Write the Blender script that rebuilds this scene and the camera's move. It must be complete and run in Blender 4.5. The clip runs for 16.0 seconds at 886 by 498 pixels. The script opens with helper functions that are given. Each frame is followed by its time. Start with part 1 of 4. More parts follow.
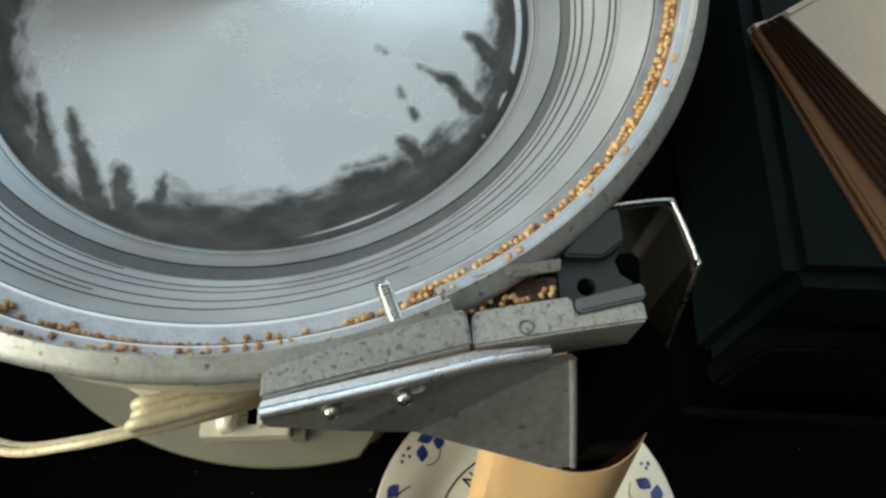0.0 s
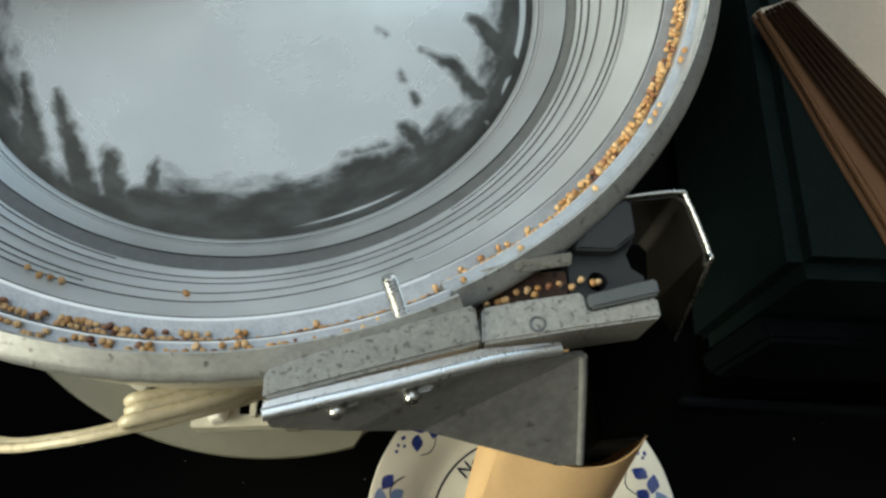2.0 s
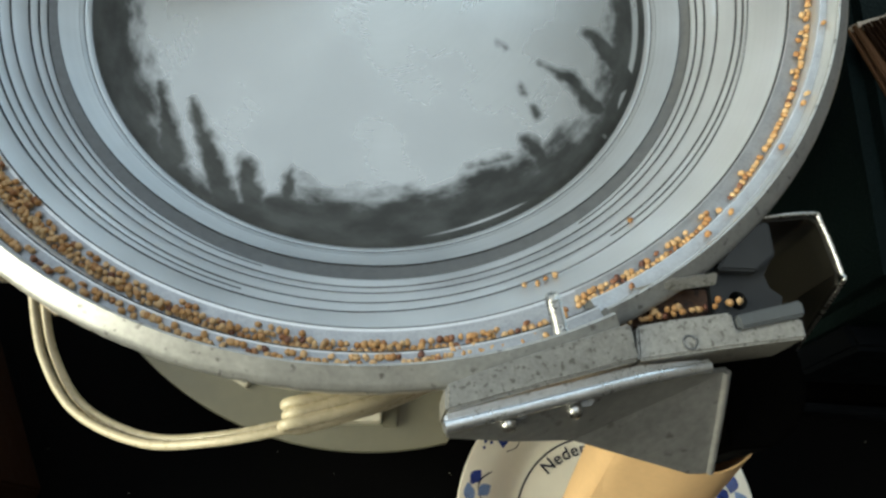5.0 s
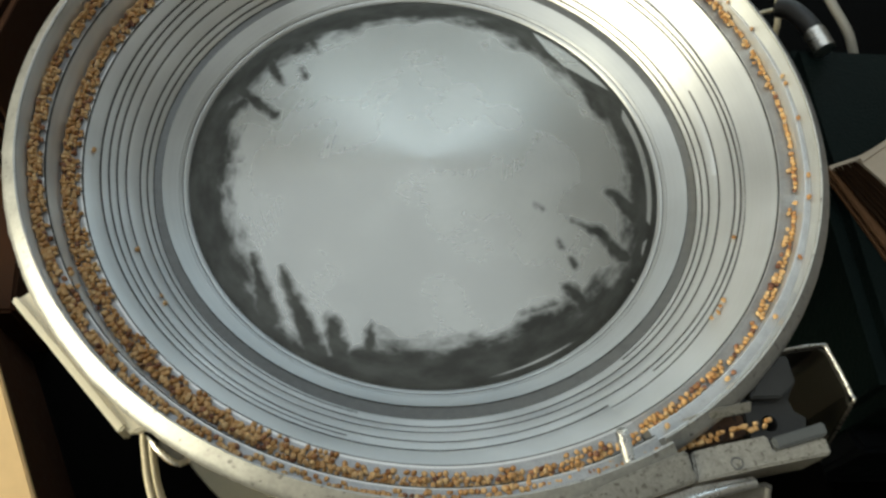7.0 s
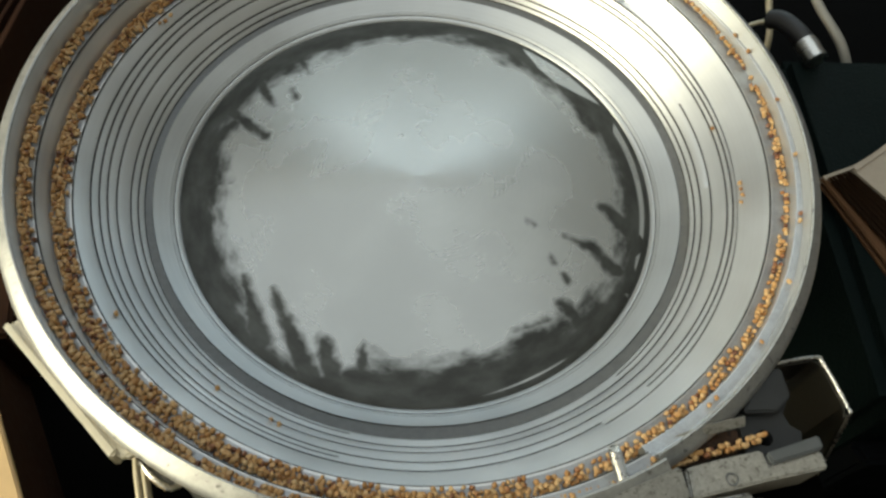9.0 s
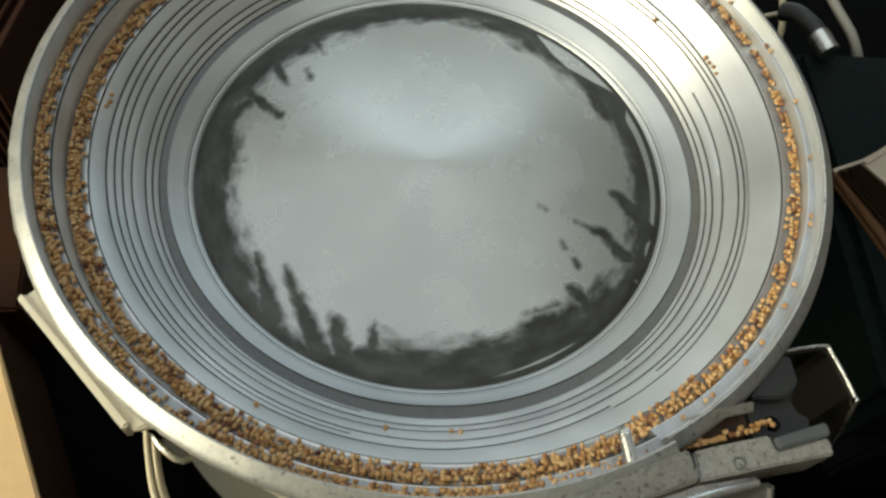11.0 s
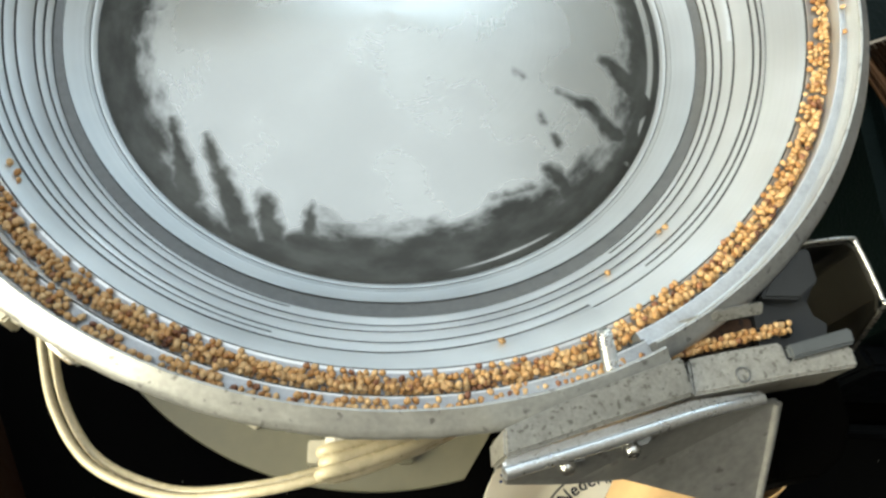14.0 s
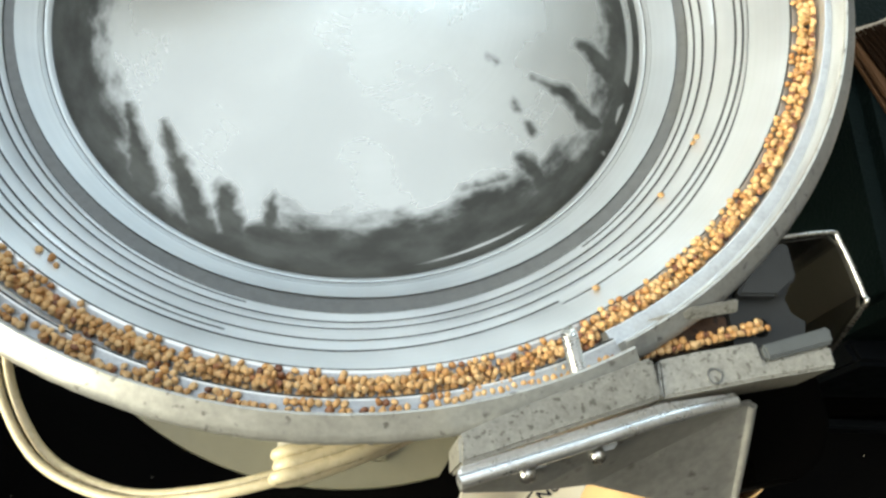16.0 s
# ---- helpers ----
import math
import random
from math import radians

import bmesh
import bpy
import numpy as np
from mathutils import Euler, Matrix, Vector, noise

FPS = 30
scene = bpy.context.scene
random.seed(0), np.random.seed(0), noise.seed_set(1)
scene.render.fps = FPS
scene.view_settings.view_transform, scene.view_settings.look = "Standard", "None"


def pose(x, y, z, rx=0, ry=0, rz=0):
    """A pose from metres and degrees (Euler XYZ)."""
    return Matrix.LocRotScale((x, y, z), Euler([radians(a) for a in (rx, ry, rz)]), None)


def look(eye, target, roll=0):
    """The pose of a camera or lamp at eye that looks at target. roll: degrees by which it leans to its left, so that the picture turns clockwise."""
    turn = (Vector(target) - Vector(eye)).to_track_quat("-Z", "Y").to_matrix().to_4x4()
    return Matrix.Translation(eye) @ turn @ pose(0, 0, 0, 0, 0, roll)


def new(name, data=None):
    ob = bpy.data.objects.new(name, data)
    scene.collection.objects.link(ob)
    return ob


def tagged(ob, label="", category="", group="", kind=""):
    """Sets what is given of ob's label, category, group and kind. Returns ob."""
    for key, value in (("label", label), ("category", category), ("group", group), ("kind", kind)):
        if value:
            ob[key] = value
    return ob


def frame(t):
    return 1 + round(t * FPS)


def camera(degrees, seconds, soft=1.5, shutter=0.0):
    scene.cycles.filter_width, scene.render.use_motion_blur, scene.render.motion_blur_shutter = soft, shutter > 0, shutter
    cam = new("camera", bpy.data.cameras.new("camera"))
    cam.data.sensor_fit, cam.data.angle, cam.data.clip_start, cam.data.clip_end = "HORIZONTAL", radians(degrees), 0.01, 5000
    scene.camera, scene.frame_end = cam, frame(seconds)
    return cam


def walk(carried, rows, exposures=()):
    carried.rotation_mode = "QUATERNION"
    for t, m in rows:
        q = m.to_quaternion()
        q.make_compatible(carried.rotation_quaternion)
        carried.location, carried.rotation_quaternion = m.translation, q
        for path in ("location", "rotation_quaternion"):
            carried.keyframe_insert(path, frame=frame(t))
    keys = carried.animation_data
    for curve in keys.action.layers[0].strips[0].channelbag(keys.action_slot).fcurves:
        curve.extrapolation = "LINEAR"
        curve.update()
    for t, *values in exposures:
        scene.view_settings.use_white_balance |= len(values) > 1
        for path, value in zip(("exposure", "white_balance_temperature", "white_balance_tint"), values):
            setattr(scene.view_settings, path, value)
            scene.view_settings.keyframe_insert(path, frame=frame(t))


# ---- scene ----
cam = camera(58.9, 16.0, soft=2.7)
ROWS = [
    (0, 0.0505, -0.1860, 0.3501, 24.69, -3.10, 0.01),
    (0.5, 0.0554, -0.1848, 0.3485, 24.27, -3.35, -0.20),
    (1, 0.0501, -0.1827, 0.3476, 23.95, -3.66, 0.07),
    (1.5, 0.0463, -0.1821, 0.3468, 23.34, -4.15, 0.14),
    (2, 0.0452, -0.1805, 0.3451, 23.20, -4.39, -0.11),
    (2.5, 0.0451, -0.1805, 0.3448, 22.93, -4.47, -0.20),
    (3, 0.0430, -0.1800, 0.3448, 22.72, -4.62, -0.06),
    (3.5, 0.0421, -0.1807, 0.3455, 22.44, -4.64, -0.01),
    (4, 0.0344, -0.1817, 0.3452, 22.17, -5.07, 0.25),
    (4.5, 0.0243, -0.1780, 0.3453, 21.79, -5.03, 0.66),
    (5, 0.0103, -0.1763, 0.3530, 21.82, -4.21, 1.14),
    (5.2, 0.0060, -0.1769, 0.3630, 22.39, -3.66, 0.98),
    (7.3, -0.0228, -0.1798, 0.3920, 30.27, -4.58, -2.28),
    (7.5, -0.0234, -0.1777, 0.3898, 30.42, -4.40, -2.18),
    (8, -0.0201, -0.1779, 0.3895, 30.05, -4.26, -2.58),
    (8.5, -0.0183, -0.1791, 0.3909, 30.11, -4.55, -2.80),
    (9, -0.0159, -0.1788, 0.3919, 30.86, -3.68, -2.88),
    (9.2, -0.0210, -0.1777, 0.3943, 30.71, -4.35, -2.99),
    (11.3, -0.0203, -0.1834, 0.3915, 29.67, -4.24, -1.66),
    (11.5, -0.0182, -0.1843, 0.3930, 29.12, -3.80, -1.65),
    (12, -0.0207, -0.1831, 0.3844, 28.52, -4.02, -1.54),
    (12.5, -0.0178, -0.1810, 0.3767, 27.56, -4.09, -1.36),
    (13, -0.0153, -0.1774, 0.3700, 26.33, -4.45, -1.15),
    (13.5, -0.0122, -0.1746, 0.3574, 24.67, -5.37, -1.05),
    (14, -0.0060, -0.1711, 0.3476, 23.67, -5.66, -1.13),
    (14.5, -0.0002, -0.1720, 0.3435, 23.25, -5.84, -1.32),
    (15, 0.0027, -0.1689, 0.3393, 23.05, -5.88, -1.27),
    (15.5, 0.0042, -0.1679, 0.3354, 22.58, -5.96, -1.27),
    (16, 0.0031, -0.1662, 0.3409, 22.71, -5.93, -1.09),
]
walk(cam, [(t, pose(x, y, z, rx, ry, rz)) for t, x, y, z, rx, ry, rz in ROWS],
     exposures=[(0.0, 0.09, 6250, 1), (5.2, 0.09, 6250, 1), (7.3, -0.20, 6900, 2), (12.5, -0.20, 6900, 2), (13.5, 0.02, 6650, 2), (14.0, 0.63, 6600, 2), (14.5, 0.77, 6600, 2), (16.0, 0.83, 6600, 2)])

# ---- world and light ----
ZB = 0.14          # height of the bowl's floor edge above the table top
world = bpy.data.worlds.new("sky")
scene.world = world
world.use_nodes = True
wn = world.node_tree
sky = wn.nodes.new("ShaderNodeTexSky")
sky.sky_type = "NISHITA"
sky.sun_disc = False
sky.sun_elevation = radians(38)
sky.sun_rotation = radians(215)
wn.links.new(sky.outputs[0], wn.nodes["Background"].inputs[0])
wn.nodes["Background"].inputs[1].default_value = 0.12


def window_light(name, place, target, sx, sy, watts, colour):
    lamp = bpy.data.lights.new(name, "AREA")
    lamp.shape, lamp.size, lamp.size_y, lamp.energy, lamp.color = "RECTANGLE", sx, sy, watts, colour
    ob = new(name, lamp)
    ob.matrix_world = look(place, target)
    return ob


window_light("roof_window_light", (-0.45, 0.30, 1.70), (-0.45, 0.30, 0.0), 2.2, 1.8, 13.0, (0.98, 0.985, 0.96))
window_light("small_roof_window_light", (0.12, 1.56, 1.70), (0.12, 1.56, 0.0), 1.05, 0.5, 5.8, (0.80, 0.91, 1.0))
window_light("window_light", (-1.72, -0.50, 0.85), (0, 0, 0.2), 1.6, 1.2, 66, (1.0, 0.90, 0.68))
window_light("north_window_light", (0.75, 2.12, 0.62), (0.0, 0.0, 0.25), 1.9, 1.0, 6, (0.74, 0.89, 1.0))

# ---- materials ----


def mat(name, colour, rough=0.5, metal=0.0, var=0.15, scale=60.0, bump=0.1, fine=6.0, spec=0.5, dist=0.0004, dark=None, blot=0.0):
    """A surface with grain at two scales, and relief."""
    m = bpy.data.materials.new(name)
    m.use_nodes = True
    nt = m.node_tree
    b = nt.nodes["Principled BSDF"]
    co = nt.nodes.new("ShaderNodeTexCoord")
    n1 = nt.nodes.new("ShaderNodeTexNoise")
    n1.inputs["Scale"].default_value, n1.inputs["Detail"].default_value = scale, 6
    n2 = nt.nodes.new("ShaderNodeTexNoise")
    n2.inputs["Scale"].default_value, n2.inputs["Detail"].default_value = scale * fine, 4
    for n in (n1, n2):
        nt.links.new(co.outputs["Object"], n.inputs["Vector"])
    mix = nt.nodes.new("ShaderNodeMath")
    mix.operation = "ADD"
    nt.links.new(n1.outputs[0], mix.inputs[0])
    nt.links.new(n2.outputs[0], mix.inputs[1])
    ramp = nt.nodes.new("ShaderNodeMapRange")
    ramp.inputs["From Min"].default_value, ramp.inputs["From Max"].default_value = 0.65, 1.35
    ramp.inputs["To Min"].default_value, ramp.inputs["To Max"].default_value = 1 - var, 1 + var
    nt.links.new(mix.outputs[0], ramp.inputs["Value"])
    mul = nt.nodes.new("ShaderNodeVectorMath")
    mul.operation = "SCALE"
    mul.inputs[0].default_value = colour
    nt.links.new(ramp.outputs[0], mul.inputs["Scale"])
    last = mul.outputs[0]
    if dark:
        sp = nt.nodes.new("ShaderNodeTexNoise")
        sp.inputs["Scale"].default_value, sp.inputs["Detail"].default_value = scale * 3.1, 5
        nt.links.new(co.outputs["Object"], sp.inputs["Vector"])
        sr = nt.nodes.new("ShaderNodeMapRange")
        sr.inputs["From Min"].default_value, sr.inputs["From Max"].default_value = 0.60 - blot, 0.68 - blot
        nt.links.new(sp.outputs[0], sr.inputs["Value"])
        mx = nt.nodes.new("ShaderNodeMix")
        mx.data_type = "RGBA"
        nt.links.new(sr.outputs[0], mx.inputs[0])
        nt.links.new(last, mx.inputs[6])
        mx.inputs[7].default_value = (*dark, 1)
        last = mx.outputs[2]
    nt.links.new(last, b.inputs["Base Color"])
    rr = nt.nodes.new("ShaderNodeMapRange")
    rr.inputs["From Min"].default_value, rr.inputs["From Max"].default_value = 0.65, 1.35
    rr.inputs["To Min"].default_value, rr.inputs["To Max"].default_value = max(0.02, rough * 0.8), min(1, rough * 1.2)
    nt.links.new(mix.outputs[0], rr.inputs["Value"])
    nt.links.new(rr.outputs[0], b.inputs["Roughness"])
    b.inputs["Metallic"].default_value = metal
    b.inputs["Specular IOR Level"].default_value = spec
    if bump:
        bp = nt.nodes.new("ShaderNodeBump")
        bp.inputs["Strength"].default_value, bp.inputs["Distance"].default_value = bump, dist
        nt.links.new(n2.outputs[0], bp.inputs["Height"])
        nt.links.new(bp.outputs[0], b.inputs["Normal"])
    return m


def polar(nt):
    """Radius and turn (0 to 1) round the object's own axis."""
    co = nt.nodes.new("ShaderNodeTexCoord")
    sx = nt.nodes.new("ShaderNodeSeparateXYZ")
    nt.links.new(co.outputs["Object"], sx.inputs[0])
    flat = nt.nodes.new("ShaderNodeCombineXYZ")
    nt.links.new(sx.outputs[0], flat.inputs[0])
    nt.links.new(sx.outputs[1], flat.inputs[1])
    ln = nt.nodes.new("ShaderNodeVectorMath")
    ln.operation = "LENGTH"
    nt.links.new(flat.outputs[0], ln.inputs[0])
    at = nt.nodes.new("ShaderNodeMath")
    at.operation = "ARCTAN2"
    nt.links.new(sx.outputs[1], at.inputs[0])
    nt.links.new(sx.outputs[0], at.inputs[1])
    tr = nt.nodes.new("ShaderNodeMapRange")
    tr.inputs["From Min"].default_value, tr.inputs["From Max"].default_value = -math.pi, math.pi
    nt.links.new(at.outputs[0], tr.inputs["Value"])
    return co.outputs["Object"], sx.outputs[2], ln.outputs["Value"], tr.outputs[0]


def turned_metal(name, colour, rough, stain=None, metal=0.9, aniso=0.6):
    """Aluminium turned on a lathe: fine rings, dull clouds, and (on the floor) a dark worn film with a frayed edge."""
    m = bpy.data.materials.new(name)
    m.use_nodes = True
    nt = m.node_tree
    N, Lk = nt.nodes.new, nt.links.new
    b = nt.nodes["Principled BSDF"]
    pos, zz, rad, turn = polar(nt)
    ring_in = N("ShaderNodeCombineXYZ")
    Lk(rad, ring_in.inputs[0])
    Lk(zz, ring_in.inputs[1])
    rings = N("ShaderNodeTexNoise")
    rings.inputs["Scale"].default_value, rings.inputs["Detail"].default_value = 900, 5
    Lk(ring_in.outputs[0], rings.inputs["Vector"])
    cloud = N("ShaderNodeTexNoise")
    cloud.inputs["Scale"].default_value, cloud.inputs["Detail"].default_value = 32, 4
    Lk(pos, cloud.inputs["Vector"])
    grit = N("ShaderNodeTexNoise")
    grit.inputs["Scale"].default_value, grit.inputs["Detail"].default_value = 700, 3
    Lk(pos, grit.inputs["Vector"])
    add = N("ShaderNodeMath")
    add.operation = "MULTIPLY_ADD"
    add.inputs[1].default_value = 0.15 if stain else 0.45
    Lk(rings.outputs[0], add.inputs[0])
    Lk(cloud.outputs[0], add.inputs[2])
    mr = N("ShaderNodeMapRange")
    mr.inputs["From Min"].default_value, mr.inputs["From Max"].default_value = 0.5, 0.95
    mr.inputs["To Min"].default_value, mr.inputs["To Max"].default_value = 0.88, 1.08
    Lk(add.outputs[0], mr.inputs["Value"])
    sc = N("ShaderNodeVectorMath")
    sc.operation = "SCALE"
    sc.inputs[0].default_value = colour
    Lk(mr.outputs[0], sc.inputs["Scale"])
    rr = N("ShaderNodeMapRange")
    rr.inputs["From Min"].default_value, rr.inputs["From Max"].default_value = 0.5, 0.95
    rr.inputs["To Min"].default_value, rr.inputs["To Max"].default_value = rough * 0.88, rough * 1.12
    Lk(add.outputs[0], rr.inputs["Value"])
    last, lrough = sc.outputs[0], rr.outputs[0]
    if stain:
        edge = N("ShaderNodeValToRGB")
        cr = edge.color_ramp
        cr.interpolation = "LINEAR"
        pts = sorted(((a % 360 + 180) % 360 / 360, r / 100.0) for a, r in stain)
        cr.elements[0].position, cr.elements[0].color = pts[0][0], (pts[0][1],) * 3 + (1,)
        cr.elements[1].position, cr.elements[1].color = pts[-1][0], (pts[-1][1],) * 3 + (1,)
        for p, v in pts[1:-1]:
            cr.elements.new(p).color = (v, v, v, 1)
        Lk(turn, edge.inputs[0])
        er = N("ShaderNodeMath")
        er.operation = "MULTIPLY"
        er.inputs[1].default_value = 0.1
        Lk(edge.outputs[0], er.inputs[0])
        # streaks that run along the radius, and ragged blotches
        st = N("ShaderNodeCombineXYZ")
        tm = N("ShaderNodeMath")
        tm.operation = "MULTIPLY"
        tm.inputs[1].default_value = 22
        Lk(turn, tm.inputs[0])
        rm = N("ShaderNodeMath")
        rm.operation = "MULTIPLY"
        rm.inputs[1].default_value = 85
        Lk(rad, rm.inputs[0])
        Lk(tm.outputs[0], st.inputs[0])
        Lk(rm.outputs[0], st.inputs[1])
        sn = N("ShaderNodeTexNoise")
        sn.inputs["Scale"].default_value, sn.inputs["Detail"].default_value, sn.inputs["Roughness"].default_value = 1.6, 6, 0.55
        Lk(st.outputs[0], sn.inputs["Vector"])
        off = N("ShaderNodeMath")
        off.operation = "MULTIPLY_ADD"
        off.inputs[1].default_value, off.inputs[2].default_value = 0.020, -0.010
        Lk(sn.outputs[0], off.inputs[0])
        d = N("ShaderNodeMath")
        d.operation = "SUBTRACT"
        Lk(rad, d.inputs[0])
        Lk(er.outputs[0], d.inputs[1])
        d2 = N("ShaderNodeMath")
        d2.operation = "ADD"
        Lk(d.outputs[0], d2.inputs[0])
        Lk(off.outputs[0], d2.inputs[1])
        mask = N("ShaderNodeMapRange")
        mask.interpolation_type = "SMOOTHSTEP"
        mask.inputs["From Min"].default_value, mask.inputs["From Max"].default_value = -0.003, 0.0055
        Lk(d2.outputs[0], mask.inputs["Value"])
        # bare flecks along the outer edge
        fl = N("ShaderNodeTexNoise")
        fl.inputs["Scale"].default_value, fl.inputs["Detail"].default_value = 75, 3
        Lk(pos, fl.inputs["Vector"])
        fr = N("ShaderNodeMapRange")
        fr.inputs["From Min"].default_value, fr.inputs["From Max"].default_value = 0.72, 0.78
        fr.inputs["To Min"].default_value, fr.inputs["To Max"].default_value = 1, 0
        Lk(fl.outputs[0], fr.inputs["Value"])
        mm = N("ShaderNodeMath")
        mm.operation = "MULTIPLY"
        Lk(mask.outputs[0], mm.inputs[0])
        Lk(fr.outputs[0], mm.inputs[1])
        # tongues of the film that reach further in
        flat = N("ShaderNodeVectorMath")
        flat.operation = "MULTIPLY"
        flat.inputs[1].default_value = (1000, 1000, 0)
        Lk(pos, flat.inputs[0])
        rag = N("ShaderNodeTexNoise")
        rag.inputs["Scale"].default_value, rag.inputs["Detail"].default_value = 260, 5
        Lk(pos, rag.inputs["Vector"])
        reach = None
        for ra, rr0, ta, tr0, w0, w1 in TONGUES:
            root = Vector((rr0 * math.cos(radians(ra)), rr0 * math.sin(radians(ra)), 0))
            tip = Vector((tr0 * math.cos(radians(ta)), tr0 * math.sin(radians(ta)), 0))
            way = tip - root
            rel = N("ShaderNodeVectorMath")
            rel.operation = "SUBTRACT"
            rel.inputs[1].default_value = root
            Lk(flat.outputs[0], rel.inputs[0])
            dot = N("ShaderNodeVectorMath")
            dot.operation = "DOT_PRODUCT"
            dot.inputs[1].default_value = way / way.length_squared
            Lk(rel.outputs[0], dot.inputs[0])
            along = N("ShaderNodeClamp")
            Lk(dot.outputs["Value"], along.inputs[0])
            on_line = N("ShaderNodeVectorMath")
            on_line.operation = "SCALE"
            on_line.inputs[0].default_value = way
            Lk(along.outputs[0], on_line.inputs["Scale"])
            dist = N("ShaderNodeVectorMath")
            dist.operation = "DISTANCE"
            Lk(rel.outputs[0], dist.inputs[0])
            Lk(on_line.outputs[0], dist.inputs[1])
            wide = N("ShaderNodeMath")
            wide.operation = "MULTIPLY_ADD"
            wide.inputs[1].default_value, wide.inputs[2].default_value = w1 - w0, w0
            Lk(along.outputs[0], wide.inputs[0])
            inside = N("ShaderNodeMath")
            inside.operation = "SUBTRACT"
            Lk(wide.outputs[0], inside.inputs[0])
            Lk(dist.outputs["Value"], inside.inputs[1])
            if reach is None:
                reach = inside.outputs[0]
            else:
                both = N("ShaderNodeMath")
                both.operation = "MAXIMUM"
                Lk(reach, both.inputs[0])
                Lk(inside.outputs[0], both.inputs[1])
                reach = both.outputs[0]
        frayed = N("ShaderNodeMath")
        frayed.operation = "MULTIPLY_ADD"
        frayed.inputs[1].default_value = 5.0
        Lk(rag.outputs[0], frayed.inputs[0])
        Lk(reach, frayed.inputs[2])
        tongue = N("ShaderNodeMapRange")
        tongue.interpolation_type = "SMOOTHSTEP"
        tongue.inputs["From Min"].default_value, tongue.inputs["From Max"].default_value = 0.7, 4.3
        Lk(frayed.outputs[0], tongue.inputs["Value"])
        join = N("ShaderNodeMath")
        join.operation = "MAXIMUM"
        Lk(mm.outputs[0], join.inputs[0])
        Lk(tongue.outputs[0], join.inputs[1])
        mm = join
        # bare slivers between the film and the floor's edge
        bare = N("ShaderNodeValToRGB")
        br = bare.color_ramp
        pts = sorted(((a % 360 + 180) % 360 / 360, r / 100.0) for a, r in BARE)
        br.elements[0].position, br.elements[0].color = pts[0][0], (pts[0][1],) * 3 + (1,)
        br.elements[1].position, br.elements[1].color = pts[-1][0], (pts[-1][1],) * 3 + (1,)
        for p, v in pts[1:-1]:
            br.elements.new(p).color = (v, v, v, 1)
        Lk(turn, bare.inputs[0])
        b1 = N("ShaderNodeMath")
        b1.operation = "MULTIPLY_ADD"
        b1.inputs[1].default_value = -0.1
        Lk(bare.outputs[0], b1.inputs[0])
        Lk(rad, b1.inputs[2])
        b2 = N("ShaderNodeMapRange")
        b2.inputs["From Min"].default_value, b2.inputs["From Max"].default_value = -0.0002, 0.0004
        Lk(b1.outputs[0], b2.inputs["Value"])
        b3 = N("ShaderNodeMapRange")
        b3.inputs["From Min"].default_value, b3.inputs["From Max"].default_value = 0.0887, 0.0891
        b3.inputs["To Min"].default_value, b3.inputs["To Max"].default_value = 1, 0
        Lk(rad, b3.inputs["Value"])
        b4 = N("ShaderNodeMath")
        b4.operation = "MULTIPLY"
        Lk(b2.outputs[0], b4.inputs[0])
        Lk(b3.outputs[0], b4.inputs[1])
        film = N("ShaderNodeMath")
        film.operation, film.use_clamp = "SUBTRACT", True
        Lk(mm.outputs[0], film.inputs[0])
        Lk(b4.outputs[0], film.inputs[1])
        mm = film
        mx = N("ShaderNodeMix")
        mx.data_type = "RGBA"
        Lk(mm.outputs[0], mx.inputs[0])
        Lk(last, mx.inputs[6])
        sr = N("ShaderNodeValToRGB")
        sr.color_ramp.elements[0].position, sr.color_ramp.elements[0].color = 0.35, (0.074, 0.077, 0.072, 1)
        sr.color_ramp.elements[1].position, sr.color_ramp.elements[1].color = 0.62, (0.042, 0.043, 0.040, 1)
        Lk(sn.outputs[0], sr.inputs[0])
        Lk(sr.outputs[0], mx.inputs[7])
        last = mx.outputs[2]
        mf = N("ShaderNodeMix")
        Lk(mm.outputs[0], mf.inputs[0])
        Lk(lrough, mf.inputs[2])
        mf.inputs[3].default_value = 0.42
        lrough = mf.outputs[0]
    Lk(last, b.inputs["Base Color"])
    Lk(lrough, b.inputs["Roughness"])
    b.inputs["Metallic"].default_value = metal
    tang = N("ShaderNodeTangent")
    tang.direction_type, tang.axis = "RADIAL", "Z"
    Lk(tang.outputs[0], b.inputs["Tangent"])
    b.inputs["Anisotropic"].default_value, b.inputs["Anisotropic Rotation"].default_value = aniso, 0.25
    bp = N("ShaderNodeBump")
    bp.inputs["Strength"].default_value, bp.inputs["Distance"].default_value = 0.008 if stain else 0.12, 0.0003
    ga = N("ShaderNodeMath")
    ga.operation = "MULTIPLY_ADD"
    ga.inputs[1].default_value = 0.5
    Lk(grit.outputs[0], ga.inputs[0])
    Lk(rings.outputs[0], ga.inputs[2])
    Lk(ga.outputs[0], bp.inputs["Height"])
    if not stain:
        Lk(bp.outputs[0], b.inputs["Normal"])
    return m


